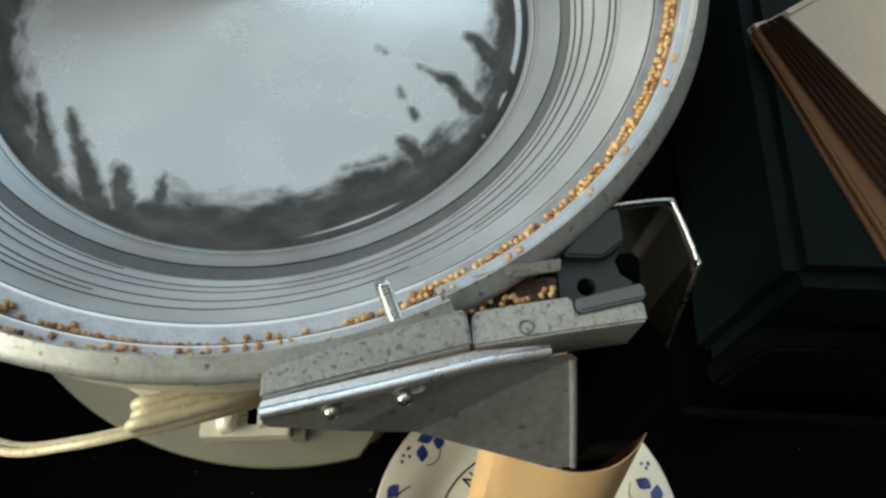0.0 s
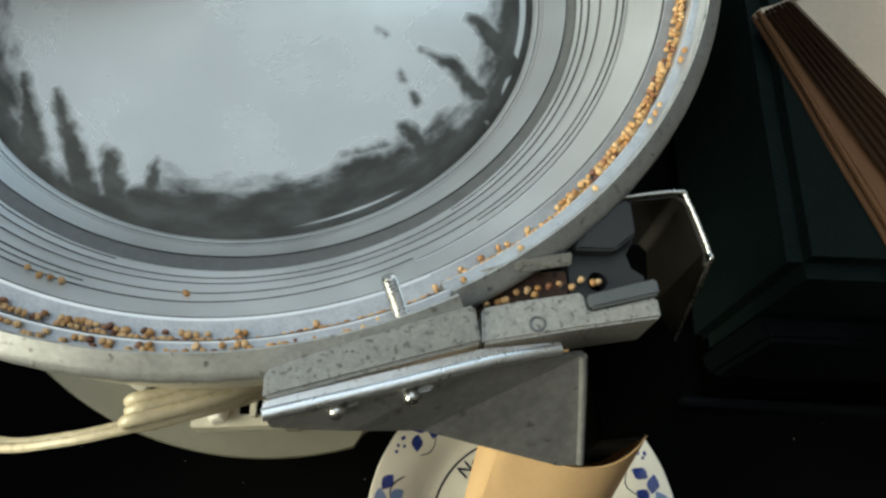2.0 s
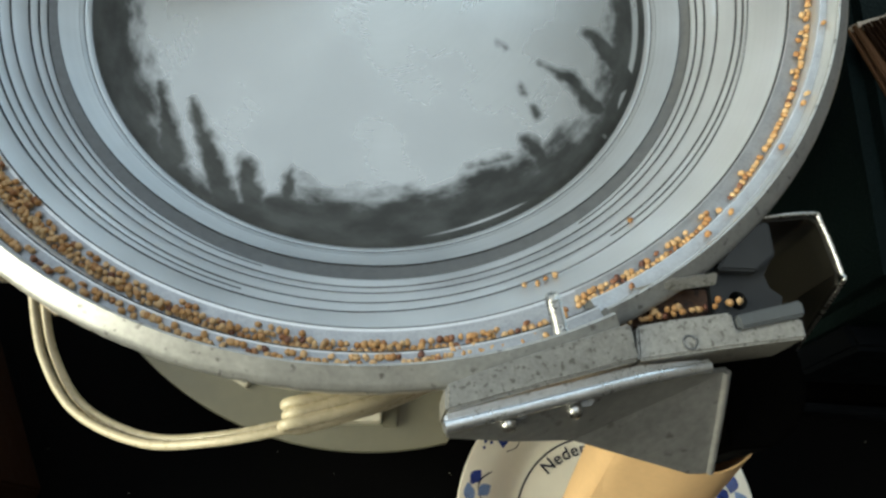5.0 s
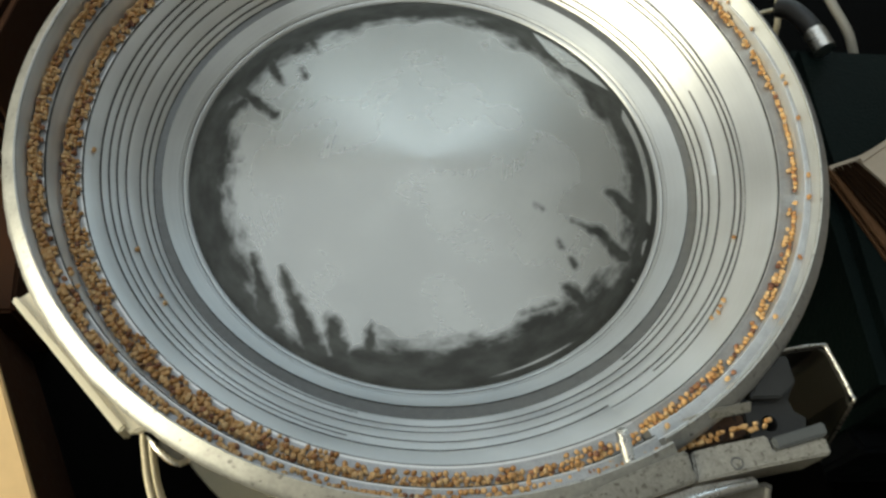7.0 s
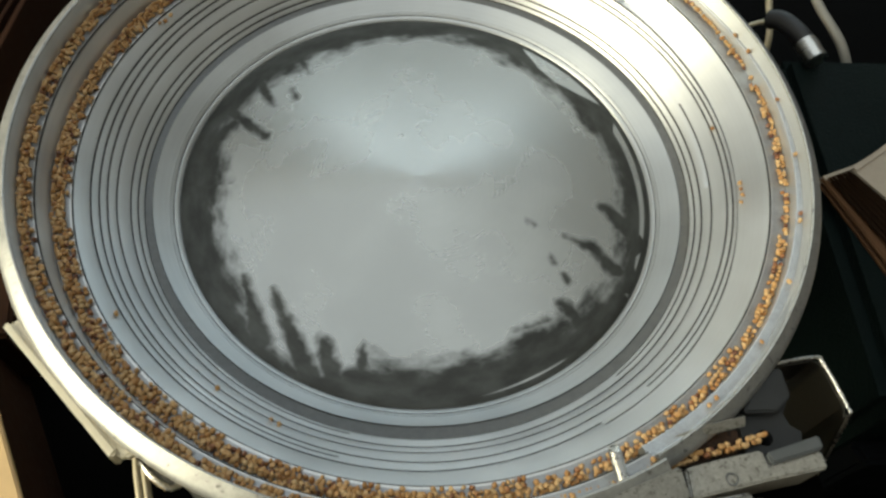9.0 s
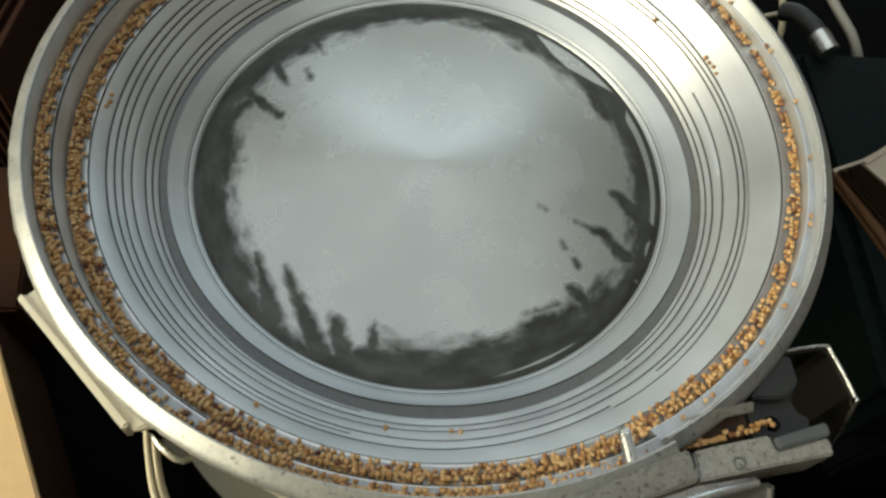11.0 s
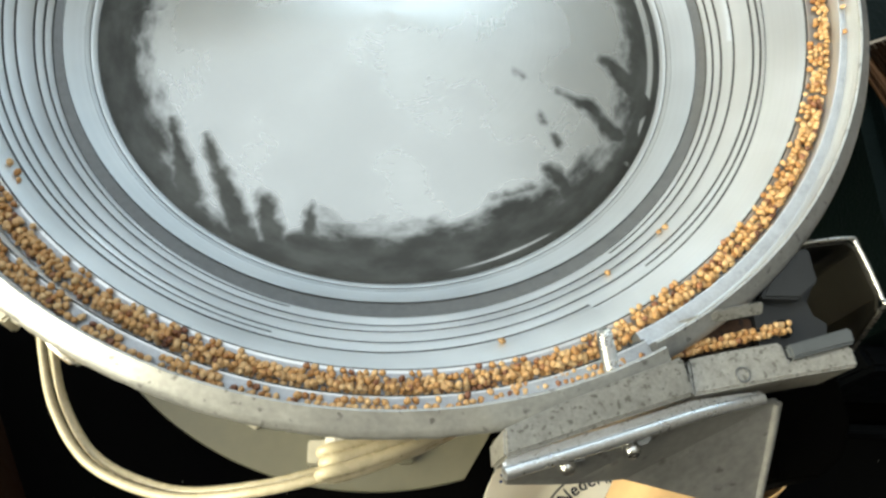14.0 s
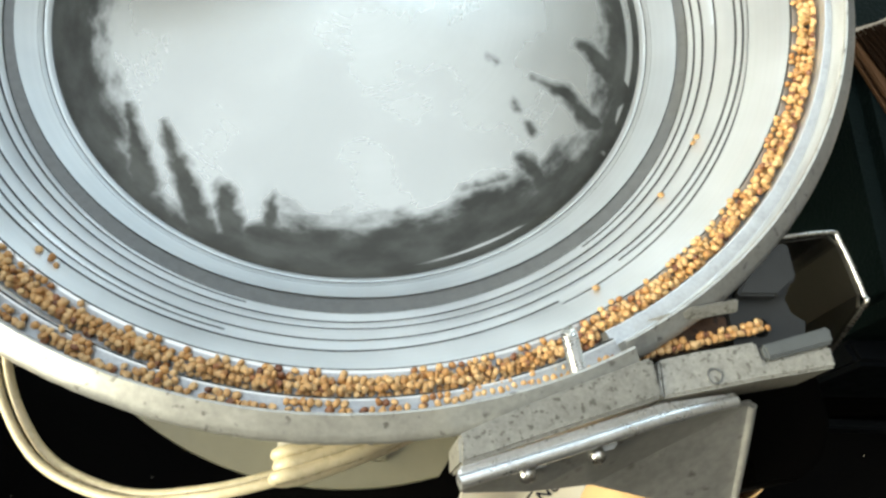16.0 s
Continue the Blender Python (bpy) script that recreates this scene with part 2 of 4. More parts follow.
# turn in degrees and inner radius of the dark film on the bowl's floor, in millimetres
FILM = [(-176, 74.1), (-167, 75.8), (-154, 76.2), (-140, 79.0), (-132, 82.0), (-125, 84.0), (-118, 84.5), (-111, 81), (-107, 75), (-96, 74.3), (-88, 73.5), (-74, 73), (-64, 73.5),
        (-55, 74), (-46, 77), (-39, 79), (-30, 81), (-21, 80), (-13, 76), (-2, 77.5), (8, 77), (20, 75), (42, 75), (54, 75.5), (72, 78.5), (92, 78), (113, 76.5), (134, 77), (143, 79.5), (155, 78), (164, 78), (174, 74)]
# tongues of the film: turn and radius of the root and of the tip, half width at both, in millimetres
TONGUES = [(154, 86, 159, 65, 3.4, 1.9), (137, 70, 139, 65, 0.9, 1.2), (140, 87, 146, 71, 3.6, 0.7), (-116, 90, -140, 70.5, 5.0, 0.9), (-110, 90, -118, 75.5, 4.4, 2.6), (-106, 82, -108, 71.5, 3.2, 0.8),
           (-131, 87, -148, 76, 4.6, 1.0), (-25, 70.5, -25.5, 60, 2.4, 0.5), (-29, 82, -24.5, 70, 3.8, 2.3), (-26, 48, -25, 45, 0.5, 0.3), (-37, 61.5, -36, 59, 0.8, 0.6), (-40, 69, -39, 66, 1.5, 1.0),
           (-48, 89, -47, 73, 4.6, 2.2), (-53, 74.5, -64, 71.5, 0.8, 0.4), (-15, 83, -9, 72.5, 5.0, 2.6), (126, 83, 128, 73, 2.4, 0.6), (168, 86, 157, 80, 4.0, 2.4)]
BARE = [(-100, 90), (-80, 89.2), (-74, 88.5), (-66, 88.1), (-58, 88.4), (-53, 90), (-28, 90), (-25, 88), (-22, 87.6), (-20, 90), (-17.5, 90), (-15.5, 87.2), (-3, 86.8), (10, 86.4), (18, 86.0), (21, 89), (26, 90), (28.5, 88.5),
        (34, 84.5), (42, 81), (49, 82.5), (55, 87), (58, 90), (150, 90)]
M_ALU = turned_metal("turned aluminium", (0.70, 0.72, 0.74), 0.45)
M_FLOOR = turned_metal("worn aluminium floor", (0.41, 0.425, 0.425), 0.29, FILM, 0.8)
M_FILLET = turned_metal("turned aluminium fillet", (0.54, 0.56, 0.57), 0.40)
M_GROOVE = mat("dark groove", (0.035, 0.037, 0.04), 0.6, 0.2, 0.25, 150)
M_BAND = mat("dark turned band", (0.13, 0.135, 0.14), 0.5, 0.5, 0.2, 400)
# flat ledge faces, darker in colour to hold down the overhead reflection
M_LEDGE = mat("ledge aluminium with toned-down reflection", (0.36, 0.38, 0.41), 0.45, 0.6, 0.2, 200, 0.2)
M_RIM = mat("cast aluminium rim", (0.385, 0.39, 0.385), 0.4, 0.6, 0.18, 150, 0.2, 5, dist=0.0003, dark=(0.19, 0.19, 0.185), blot=-0.015)
M_CAST = mat("pitted cast aluminium", (0.30, 0.295, 0.275), 0.45, 0.5, 0.22, 260, 0.3, 4, dark=(0.15, 0.145, 0.13), blot=0.03)
M_SHEET = mat("dull sheet aluminium", (0.33, 0.33, 0.32), 0.42, 0.6, 0.22, 70, 0.25, 7, dark=(0.19, 0.185, 0.175), blot=-0.03)
M_CHUTE = mat("dark rust-brown channel", (0.055, 0.026, 0.013), 0.5, 0.3, 0.5, 180, 0.4, 4, dark=(0.012, 0.008, 0.006), blot=0.03)
M_BRIGHT = mat("bright aluminium edge", (0.80, 0.82, 0.85), 0.30, 0.9, 0.14, 200, 0.2)
# aluminium of the guard, its dark reflections painted into the colour
M_GUARD = mat("brushed metal with painted dark reflection", (0.075, 0.072, 0.065), 0.34, 0.95, 0.06, 90, 0.1)
M_STEEL = mat("bright steel", (0.58, 0.58, 0.57), 0.28, 1.0, 0.08, 200, 0.1)
M_GREYP = mat("grey plastic", (0.075, 0.083, 0.09), 0.5, 0, 0.1, 150, 0.15)
# near-black for plastic parts, and for the shade filler in the packet's mouth
M_DARKP = mat("near-black plastic and packet shade", (0.001, 0.0009, 0.0008), 0.7, 0, 0.2, 120, 0.2, spec=0.01)
M_SLATE = mat("dark slate plastic", (0.022, 0.024, 0.027), 0.5, 0, 0.12, 150, 0.15, spec=0.3)
M_BEIGE = mat("beige painted metal", (0.62, 0.59, 0.50), 0.4, 0, 0.07, 40, 0.1)
# the base's beige, darkened to carry the shade under the bowl
M_BEIGE_SHADED = mat("beige base paint with bowl shade in it", (0.16, 0.155, 0.115), 0.45, 0, 0.08, 40, 0.1)
M_CORD = mat("cream cable sheath", (0.50, 0.44, 0.31), 0.28, 0, 0.06, 60, 0.1)
M_NYLON = mat("white nylon", (0.78, 0.75, 0.68), 0.4, 0, 0.05, 80, 0.1)
M_TABLE = mat("black table top", (0.0018, 0.0018, 0.0019), 0.65, 0, 0.4, 25, 0.3, 20, spec=0.025)
M_CASE = mat("dark green case", (0.0055, 0.0102, 0.0098), 0.5, 0, 0.2, 60, 0.7, 12, spec=0.06, dist=0.0008)
M_CASEB = mat("blue-grey case front", (0.003, 0.0038, 0.005), 0.5, 0, 0.2, 60, 0.2, spec=0.06)
M_KRAFT = mat("tan paper", (0.60, 0.40, 0.21), 0.75, 0, 0.06, 60, 0.25, 8, spec=0.2)
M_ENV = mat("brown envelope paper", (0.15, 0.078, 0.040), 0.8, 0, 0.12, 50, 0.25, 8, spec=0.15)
# the same paper, darkened for the shaded side of the stack
M_ENVD = mat("envelope paper darkened for stack side shade", (0.034, 0.018, 0.010), 0.8, 0, 0.2, 50, 0.25, 8, spec=0.1)
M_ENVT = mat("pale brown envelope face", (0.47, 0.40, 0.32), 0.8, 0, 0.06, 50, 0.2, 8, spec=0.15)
M_CARTON = mat("dark brown card", (0.030, 0.013, 0.007), 0.85, 0, 0.15, 40, 0.2, spec=0.1)
M_WOOD = mat("light wood", (0.62, 0.43, 0.22), 0.55, 0, 0.08, 30, 0.2)
M_CHINA = mat("glazed white china", (0.80, 0.77, 0.68), 0.12, 0, 0.03, 30, 0.0)
M_BLUE = mat("cobalt glaze", (0.02, 0.04, 0.20), 0.15, 0, 0.35, 250, 0.0)
M_PALEB = mat("pale cobalt glaze", (0.16, 0.24, 0.45), 0.15, 0, 0.3, 250, 0.0)
M_INK = mat("dark glaze", (0.012, 0.014, 0.03), 0.15, 0, 0.2, 200, 0.0)
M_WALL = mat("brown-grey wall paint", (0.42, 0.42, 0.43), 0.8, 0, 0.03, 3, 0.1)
# two unseen walls, made dark to dim what the bowl mirrors
M_EASTW = mat("unseen east wall, dark for reflections", (0.15, 0.145, 0.14), 0.8, 0, 0.05, 3, 0.1)
M_DARKW = mat("unseen south wall, dark for reflections", (0.05, 0.04, 0.035), 0.8, 0, 0.1, 3, 0.1)
M_CEIL = mat("ceiling paint", (0.80, 0.80, 0.79), 0.85, 0, 0.02, 3, 0.1)
M_PLANK = mat("brown floor", (0.16, 0.11, 0.07), 0.5, 0, 0.2, 6, 0.1)
M_BLACKC = mat("black rubber", (0.012, 0.012, 0.014), 0.5, 0, 0.2, 80, 0.1)
M_GREYC = mat("grey cable sheath", (0.30, 0.29, 0.26), 0.45, 0, 0.1, 80, 0.1)


def seed_material():
    m = bpy.data.materials.new("dried seed")
    m.use_nodes = True
    nt = m.node_tree
    N, Lk = nt.nodes.new, nt.links.new
    b = nt.nodes["Principled BSDF"]
    geo, info = N("ShaderNodeNewGeometry"), N("ShaderNodeObjectInfo")
    s = N("ShaderNodeMath")
    s.operation = "ADD"
    Lk(geo.outputs["Random Per Island"], s.inputs[0])
    Lk(info.outputs["Random"], s.inputs[1])
    fr = N("ShaderNodeMath")
    fr.operation = "FRACT"
    Lk(s.outputs[0], fr.inputs[0])
    ramp = N("ShaderNodeValToRGB")
    cr = ramp.color_ramp
    cr.elements[0].position, cr.elements[0].color = 0.0, (0.10, 0.035, 0.02, 1)
    cr.elements[1].position, cr.elements[1].color = 1.0, (0.56, 0.38, 0.19, 1)
    for p, c in ((0.07, (0.22, 0.09, 0.04)), (0.14, (0.35, 0.17, 0.055)), (0.45, (0.46, 0.265, 0.105)), (0.75, (0.51, 0.32, 0.15))):
        cr.elements.new(p).color = (*c, 1)
    Lk(fr.outputs[0], ramp.inputs[0])
    co = N("ShaderNodeTexCoord")
    n = N("ShaderNodeTexNoise")
    n.inputs["Scale"].default_value, n.inputs["Detail"].default_value = 900, 3
    Lk(co.outputs["Object"], n.inputs["Vector"])
    mr = N("ShaderNodeMapRange")
    mr.inputs["To Min"].default_value, mr.inputs["To Max"].default_value = 0.7, 1.3
    Lk(n.outputs[0], mr.inputs["Value"])
    sc = N("ShaderNodeVectorMath")
    sc.operation = "SCALE"
    Lk(ramp.outputs[0], sc.inputs[0])
    Lk(mr.outputs[0], sc.inputs["Scale"])
    Lk(sc.outputs[0], b.inputs["Base Color"])
    b.inputs["Roughness"].default_value = 0.42
    bp = N("ShaderNodeBump")
    bp.inputs["Strength"].default_value, bp.inputs["Distance"].default_value = 0.3, 0.0002
    Lk(n.outputs[0], bp.inputs["Height"])
    Lk(bp.outputs[0], b.inputs["Normal"])
    return m


M_SEED = seed_material()

# ---- building helpers ----


def part(name, bm, material, parent=None, label="", smooth=None):
    me = bpy.data.meshes.new(name)
    bm.normal_update()
    bm.to_mesh(me)
    bm.free()
    for m in (material if isinstance(material, (list, tuple)) else [material]):
        me.materials.append(m)
    if smooth is not None:
        me.shade_smooth()
        me.set_sharp_from_angle(angle=radians(smooth))
    ob = new(name, me)
    if parent:
        ob.parent = parent
        ob.matrix_parent_inverse = parent.matrix_basis.inverted()
    if label:
        tagged(ob, label)
    return ob


def thing(name, place, label, category, group="", kind=""):
    ob = new(name)
    ob.matrix_basis = pose(*place)
    return tagged(ob, label, category, group, kind)


def mm(points, up=ZB):
    """Millimetres in the bowl's space to metres in the world."""
    return [Vector((x / 1000, y / 1000, z / 1000 + up)) for x, y, z in points]


def prism(outline, z0, z1, bevel=0.0005, bm=None):
    """An upright prism over an outline in millimetres, with softened edges."""
    own = bm or bmesh.new()
    lo = [own.verts.new(v) for v in mm([(x, y, z0) for x, y in outline])]
    hi = [own.verts.new(v) for v in mm([(x, y, z1) for x, y in outline])]
    n = len(lo)
    fs = [own.faces.new(hi), own.faces.new(lo[::-1])]
    for i in range(n):
        fs.append(own.faces.new((lo[i], lo[(i + 1) % n], hi[(i + 1) % n], hi[i])))
    bmesh.ops.recalc_face_normals(own, faces=fs)
    if bevel:
        es = list({e for f in fs for e in f.edges})
        bmesh.ops.bevel(own, geom=es, offset=bevel, segments=2, affect="EDGES", clamp_overlap=True)
    return own


def sheet(points, faces, thick, bevel=0.0003):
    """Bent sheet metal: faces over points in millimetres, thickened."""
    bm = bmesh.new()
    vs = [bm.verts.new(v) for v in mm(points)]
    fs = [bm.faces.new([vs[i] for i in f]) for f in faces]
    bmesh.ops.recalc_face_normals(bm, faces=fs)
    bmesh.ops.solidify(bm, geom=bm.faces[:], thickness=thick / 1000)
    bmesh.ops.recalc_face_normals(bm, faces=bm.faces[:])
    if bevel:
        es = [e for e in bm.edges if len(e.link_faces) == 2 and e.calc_face_angle(0) > 0.6]
        bmesh.ops.bevel(bm, geom=es, offset=bevel, segments=2, affect="EDGES", clamp_overlap=True)
    return bm


def tube(points, radius, sides=10, up=ZB, sub=8, bm=None, close=True):
    """A round cord along a smooth line through points in millimetres."""
    bm = bm or bmesh.new()
    p = mm(points, up)
    line = []
    for i in range(len(p) - 1):
        a, b, c, d = p[max(i - 1, 0)], p[i], p[i + 1], p[min(i + 2, len(p) - 1)]
        for k in range(sub):
            t = k / sub
            line.append(0.5 * ((2 * b) + (c - a) * t + (2 * a - 5 * b + 4 * c - d) * t * t + (3 * b - a - 3 * c + d) * t ** 3))
    line.append(p[-1])
    rings = []
    side = Vector((0, 0, 1))
    for i, q in enumerate(line):
        way = (line[min(i + 1, len(line) - 1)] - line[max(i - 1, 0)]).normalized()
        u = way.cross(side)
        if u.length < 0.05:
            u = way.cross(Vector((1, 0, 0)))
        u.normalize()
        w = u.cross(way)
        rings.append([bm.verts.new(q + radius / 1000 * (u * math.cos(6.2832 * k / sides) + w * math.sin(6.2832 * k / sides))) for k in range(sides)])
    for a, b in zip(rings, rings[1:]):
        for k in range(sides):
            bm.faces.new((a[k], a[(k + 1) % sides], b[(k + 1) % sides], b[k]))
    if close:
        bm.faces.new(rings[0])
        bm.faces.new(rings[-1][::-1])
    bmesh.ops.recalc_face_normals(bm, faces=bm.faces[:])
    return bm


def lathe(profile, sides=96, centre=(0, 0), up=ZB, flags=None):
    """A turned form: (radius, height) in millimetres round an upright axis."""
    bm = bmesh.new()
    rings = []
    for r, z in profile:
        if r <= 0:
            rings.append([bm.verts.new(mm([(centre[0], centre[1], z)], up)[0])])
        else:
            rings.append([bm.verts.new(mm([(centre[0] + r * math.cos(6.283185 * k / sides), centre[1] + r * math.sin(6.283185 * k / sides), z)], up)[0]) for k in range(sides)])
    for i, (a, b) in enumerate(zip(rings, rings[1:])):
        for k in range(sides):
            j = (k + 1) % sides
            vs = [a[k % len(a)], a[j % len(a)], b[j % len(b)], b[k % len(b)]]
            f = bm.faces.new(list(dict.fromkeys(vs)))
            if flags:
                f.material_index = flags[i]
    bmesh.ops.recalc_face_normals(bm, faces=bm.faces[:])
    return bm


# ---- room ----


def box(x0, y0, z0, x1, y1, z1, bm=None):
    bm = bm or bmesh.new()
    v = [bm.verts.new(c) for c in ((x0, y0, z0), (x1, y0, z0), (x1, y1, z0), (x0, y1, z0), (x0, y0, z1), (x1, y0, z1), (x1, y1, z1), (x0, y1, z1))]
    for f in ((0, 3, 2, 1), (4, 5, 6, 7), (0, 1, 5, 4), (1, 2, 6, 5), (2, 3, 7, 6), (3, 0, 4, 7)):
        bm.faces.new([v[i] for i in f])
    return bm


def room():
    def wall(name, *boxes, paint=M_WALL):
        bm = bmesh.new()
        for b in boxes:
            box(*b, bm=bm)
        tagged(part(name, bm, paint), "plain wall added out of view to shape reflections", "wall", kind="structure")
    # walls added out of view; dark east and south ones shape the bowl's reflections
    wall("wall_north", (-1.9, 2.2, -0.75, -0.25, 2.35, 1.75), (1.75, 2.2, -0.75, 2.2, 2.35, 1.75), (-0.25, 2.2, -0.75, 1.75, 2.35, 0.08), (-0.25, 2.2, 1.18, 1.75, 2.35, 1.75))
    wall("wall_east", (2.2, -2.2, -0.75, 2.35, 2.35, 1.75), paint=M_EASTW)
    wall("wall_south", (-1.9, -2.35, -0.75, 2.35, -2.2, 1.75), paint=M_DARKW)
    wall("wall_west", (-1.9, -2.2, -0.75, -1.75, -1.45, 1.75), (-1.9, 0.45, -0.75, -1.75, 2.2, 1.75), (-1.9, -1.45, -0.75, -1.75, 0.45, 0.1), (-1.9, -1.45, 1.5, -1.75, 0.45, 1.75))
    tagged(part("floor", box(-1.9, -2.35, -0.85, 2.35, 2.35, -0.75), M_PLANK), "brown room floor", "floor", kind="structure")
    bm = bmesh.new()
    for b in ((-1.9, -2.35, 1.75, 2.35, -0.65, 1.85), (-1.9, -0.65, 1.75, -1.6, 1.25, 1.85), (0.7, -0.65, 1.75, 2.35, 1.25, 1.85), (-1.9, 1.25, 1.75, 2.35, 1.27, 1.85), (-1.9, 1.27, 1.75, -0.45, 1.85, 1.85), (0.69, 1.27, 1.75, 2.35, 1.85, 1.85), (-1.9, 1.85, 1.75, 2.35, 2.35, 1.85)):
        box(*b, bm=bm)
    tagged(part("ceiling", bm, M_CEIL), "white ceiling with two roof windows", "ceiling", kind="structure")


room()

# ---- table ----


def table():
    top = thing("table", (0.1, 0.1, 0.0), "black laminate work table with fine dust on it", "table")
    bm = box(-0.75, -0.5, -0.035, 0.95, 0.75, 0.0)
    bmesh.ops.bevel(bm, geom=bm.edges[:], offset=0.003, segments=2, affect="EDGES")
    part("tabletop", bm, M_TABLE, top)
    for x in (-0.7, 0.85):
        for y in (-0.45, 0.65):
            part("leg", box(x, y, -0.75, x + 0.05, y + 0.05, -0.035), M_DARKP, top)


table()

# ---- the seed counter ----
CUT = -63.5        # turn at which the track leaves the bowl
SPEED = 14.0       # degrees a second by which loose seeds travel
STOP = 15.23       # second at which the drive is switched off


def cone(r):
    return 7 + (r - 103.2) * 1.05


def edge(u):
    """Inner edge of the climbing track, u degrees of turn after its start."""
    return float(np.interp(u, (0, 52, 253, 335, 360, 720), (117.8, 117.2, 121.4, 123.9, 124.6, 132.6)))


def width(u):
    return min(max(0.3 + (u - 80) / 90 * 6.2, 0.3), 6.5)


# fine grooves: half width, radius at six places of the turn, and depth there
TURNS = (0, 48, 90, 255, 333, 360)
GROOVES = ((0.25, (104.9, 105.6, 105.0, 104.2, 104.6, 104.9), (0, 0.4, 0.45, 0.45, 0, 0)), (0.25, (106.9, 107.5, 106.9, 106.2, 107.3, 106.9), (0.45,) * 6),
           (0.24, (109.6, 110.2, 110.6, 110.0, 109.8, 109.6), (0.45, 0.3, 0, 0.4, 0.45, 0.45)), (0.25, (113.0, 114.4, 114.9, 112.4, 114.0, 113.0), (0.4, 0.25, 0.3, 0.45, 0.4, 0.4)),
           (0.25, (114.8, 116.0, 116.2, 114.5, 115.8, 114.8), (0, 0.4, 0.4, 0.45, 0, 0)), (0.27, (116.2, 116.8, 117.0, 116.7, 117.7, 116.2), (0, 0, 0, 0.45, 0.45, 0.3)))


def rim(u):
    """Outer radius and height of the rim."""
    k = (u % 360.0001) / 360
    return 138.0 + 3.2 * k, 42 + 3 * k


def ledge_step(psi):
    """Width and height of the step outside the track, which tapers away from the outlet."""
    f = max(0.0, 1 - psi / 120)
    return 4.0 * f, 1.0 + 5.0 * min(1, f * 2.5)


def bowl_profile(psi):
    k = psi / 360
    R, zr = rim(psi)
    e0, e1 = edge(psi), edge(psi + 360)
    w0, wb, ri = width(psi), R - 4.4 - k, R - 3.7 - k
    p = []
    for r in (0.02, 3, 8, 20, 32, 44, 56, 66, 74, 80, 85, 88.5, 91):
        p.append((r, 6.5 * (1 - (r / 91) ** 1.2), 1))
    p[-1] = (91, 0, 2)
    rb = float(np.interp(psi, TURNS, (99.6, 101.3, 101.2, 99.9, 98.8, 99.6)))
    re = float(np.interp(psi, TURNS, (103.7, 103.9, 103.6, 102.3, 103.6, 103.7)))
    p += [(91.25, -0.15, 7), (91.6, 0.25, 7), (92.9, 1.1, 2), (93.05, 1.12, 2), (93.2, 1.3, 7), (94.3, 2.1, 2), (94.4, 2.15, 7), (97.2, 4.1, 7), (rb - 0.3, 5.3 + (rb - 99) * 0.4, 2), (rb, 4.9 + (rb - 99) * 0.4, 3), (re, cone(re) - 0.4, 2), (re + 0.25, cone(re + 0.25), 0)]
    for wd, radii, deep in GROOVES:
        g, dp = float(np.interp(psi, TURNS, radii)), float(np.interp(psi, TURNS, deep))
        blackish = 2 if dp > 0.08 else 0
        p += [(g - wd, cone(g - wd), blackish), (g, cone(g) - dp, blackish), (g + wd, cone(g + wd), 0)]
    for e, w, wall_top in ((e0, w0, e1), (e1, wb - e1, None)):
        z, fl = cone(e), min(1, w / 4)
        p += [(e - 0.55, cone(e - 0.55), 2), (e - 0.3, cone(e - 0.3) - 0.35, 2), (e - 0.1, z, 0), (e + 0.1 * w, z - 0.15 * fl, 6 if fl > 0.5 else 0), (e + w, z - 0.4 * fl + (1 - fl) * 1.05 * w, 0), (e + w + 0.2, z + 0.5 * fl + (1 - fl) * 1.05 * (w + 0.2), 0)]
    s, h = ledge_step(psi)
    bead = 0.45 * noise.noise(Vector((psi * 0.55, 3.1, 0))) * min(1, psi / 150)
    z1 = cone(e1)
    p[-2] = (wb - s, z1 - 0.4, 0)
    p[-3] = (e1 + 0.3, z1 - 0.15, 6)
    p[-1] = (wb - s + 0.15, z1 + h, 0)
    p += [(wb - s + 0.35, z1 + h + 0.15, 6), (wb - 0.2 * s / 4, z1 + h + 0.1, 0), (wb + 0.05, z1 + h + 0.3, 0), (ri - 0.2, zr - 0.7, 4), (ri, zr - 0.2, 4), (ri + 0.45, zr, 4), (ri + 0.9, zr - 0.35, 4), (R - 0.8, zr - 2.0, 4), (R + 0.4, zr - 3.0, 4), (R + 0.8 + bead, zr - 4.0, 4), (R + 0.7 + bead, zr - 5.3, 4),
          (R - 0.4, zr - 6.5, 5), (R - 1.8, zr - 12, 5), (R - 3, zr - 26, 5), (R - 6, zr - 33, 5), (112, -4, 5), (96, -9, 5), (40, -9, 5), (0.5, -9, 5)]
    return p


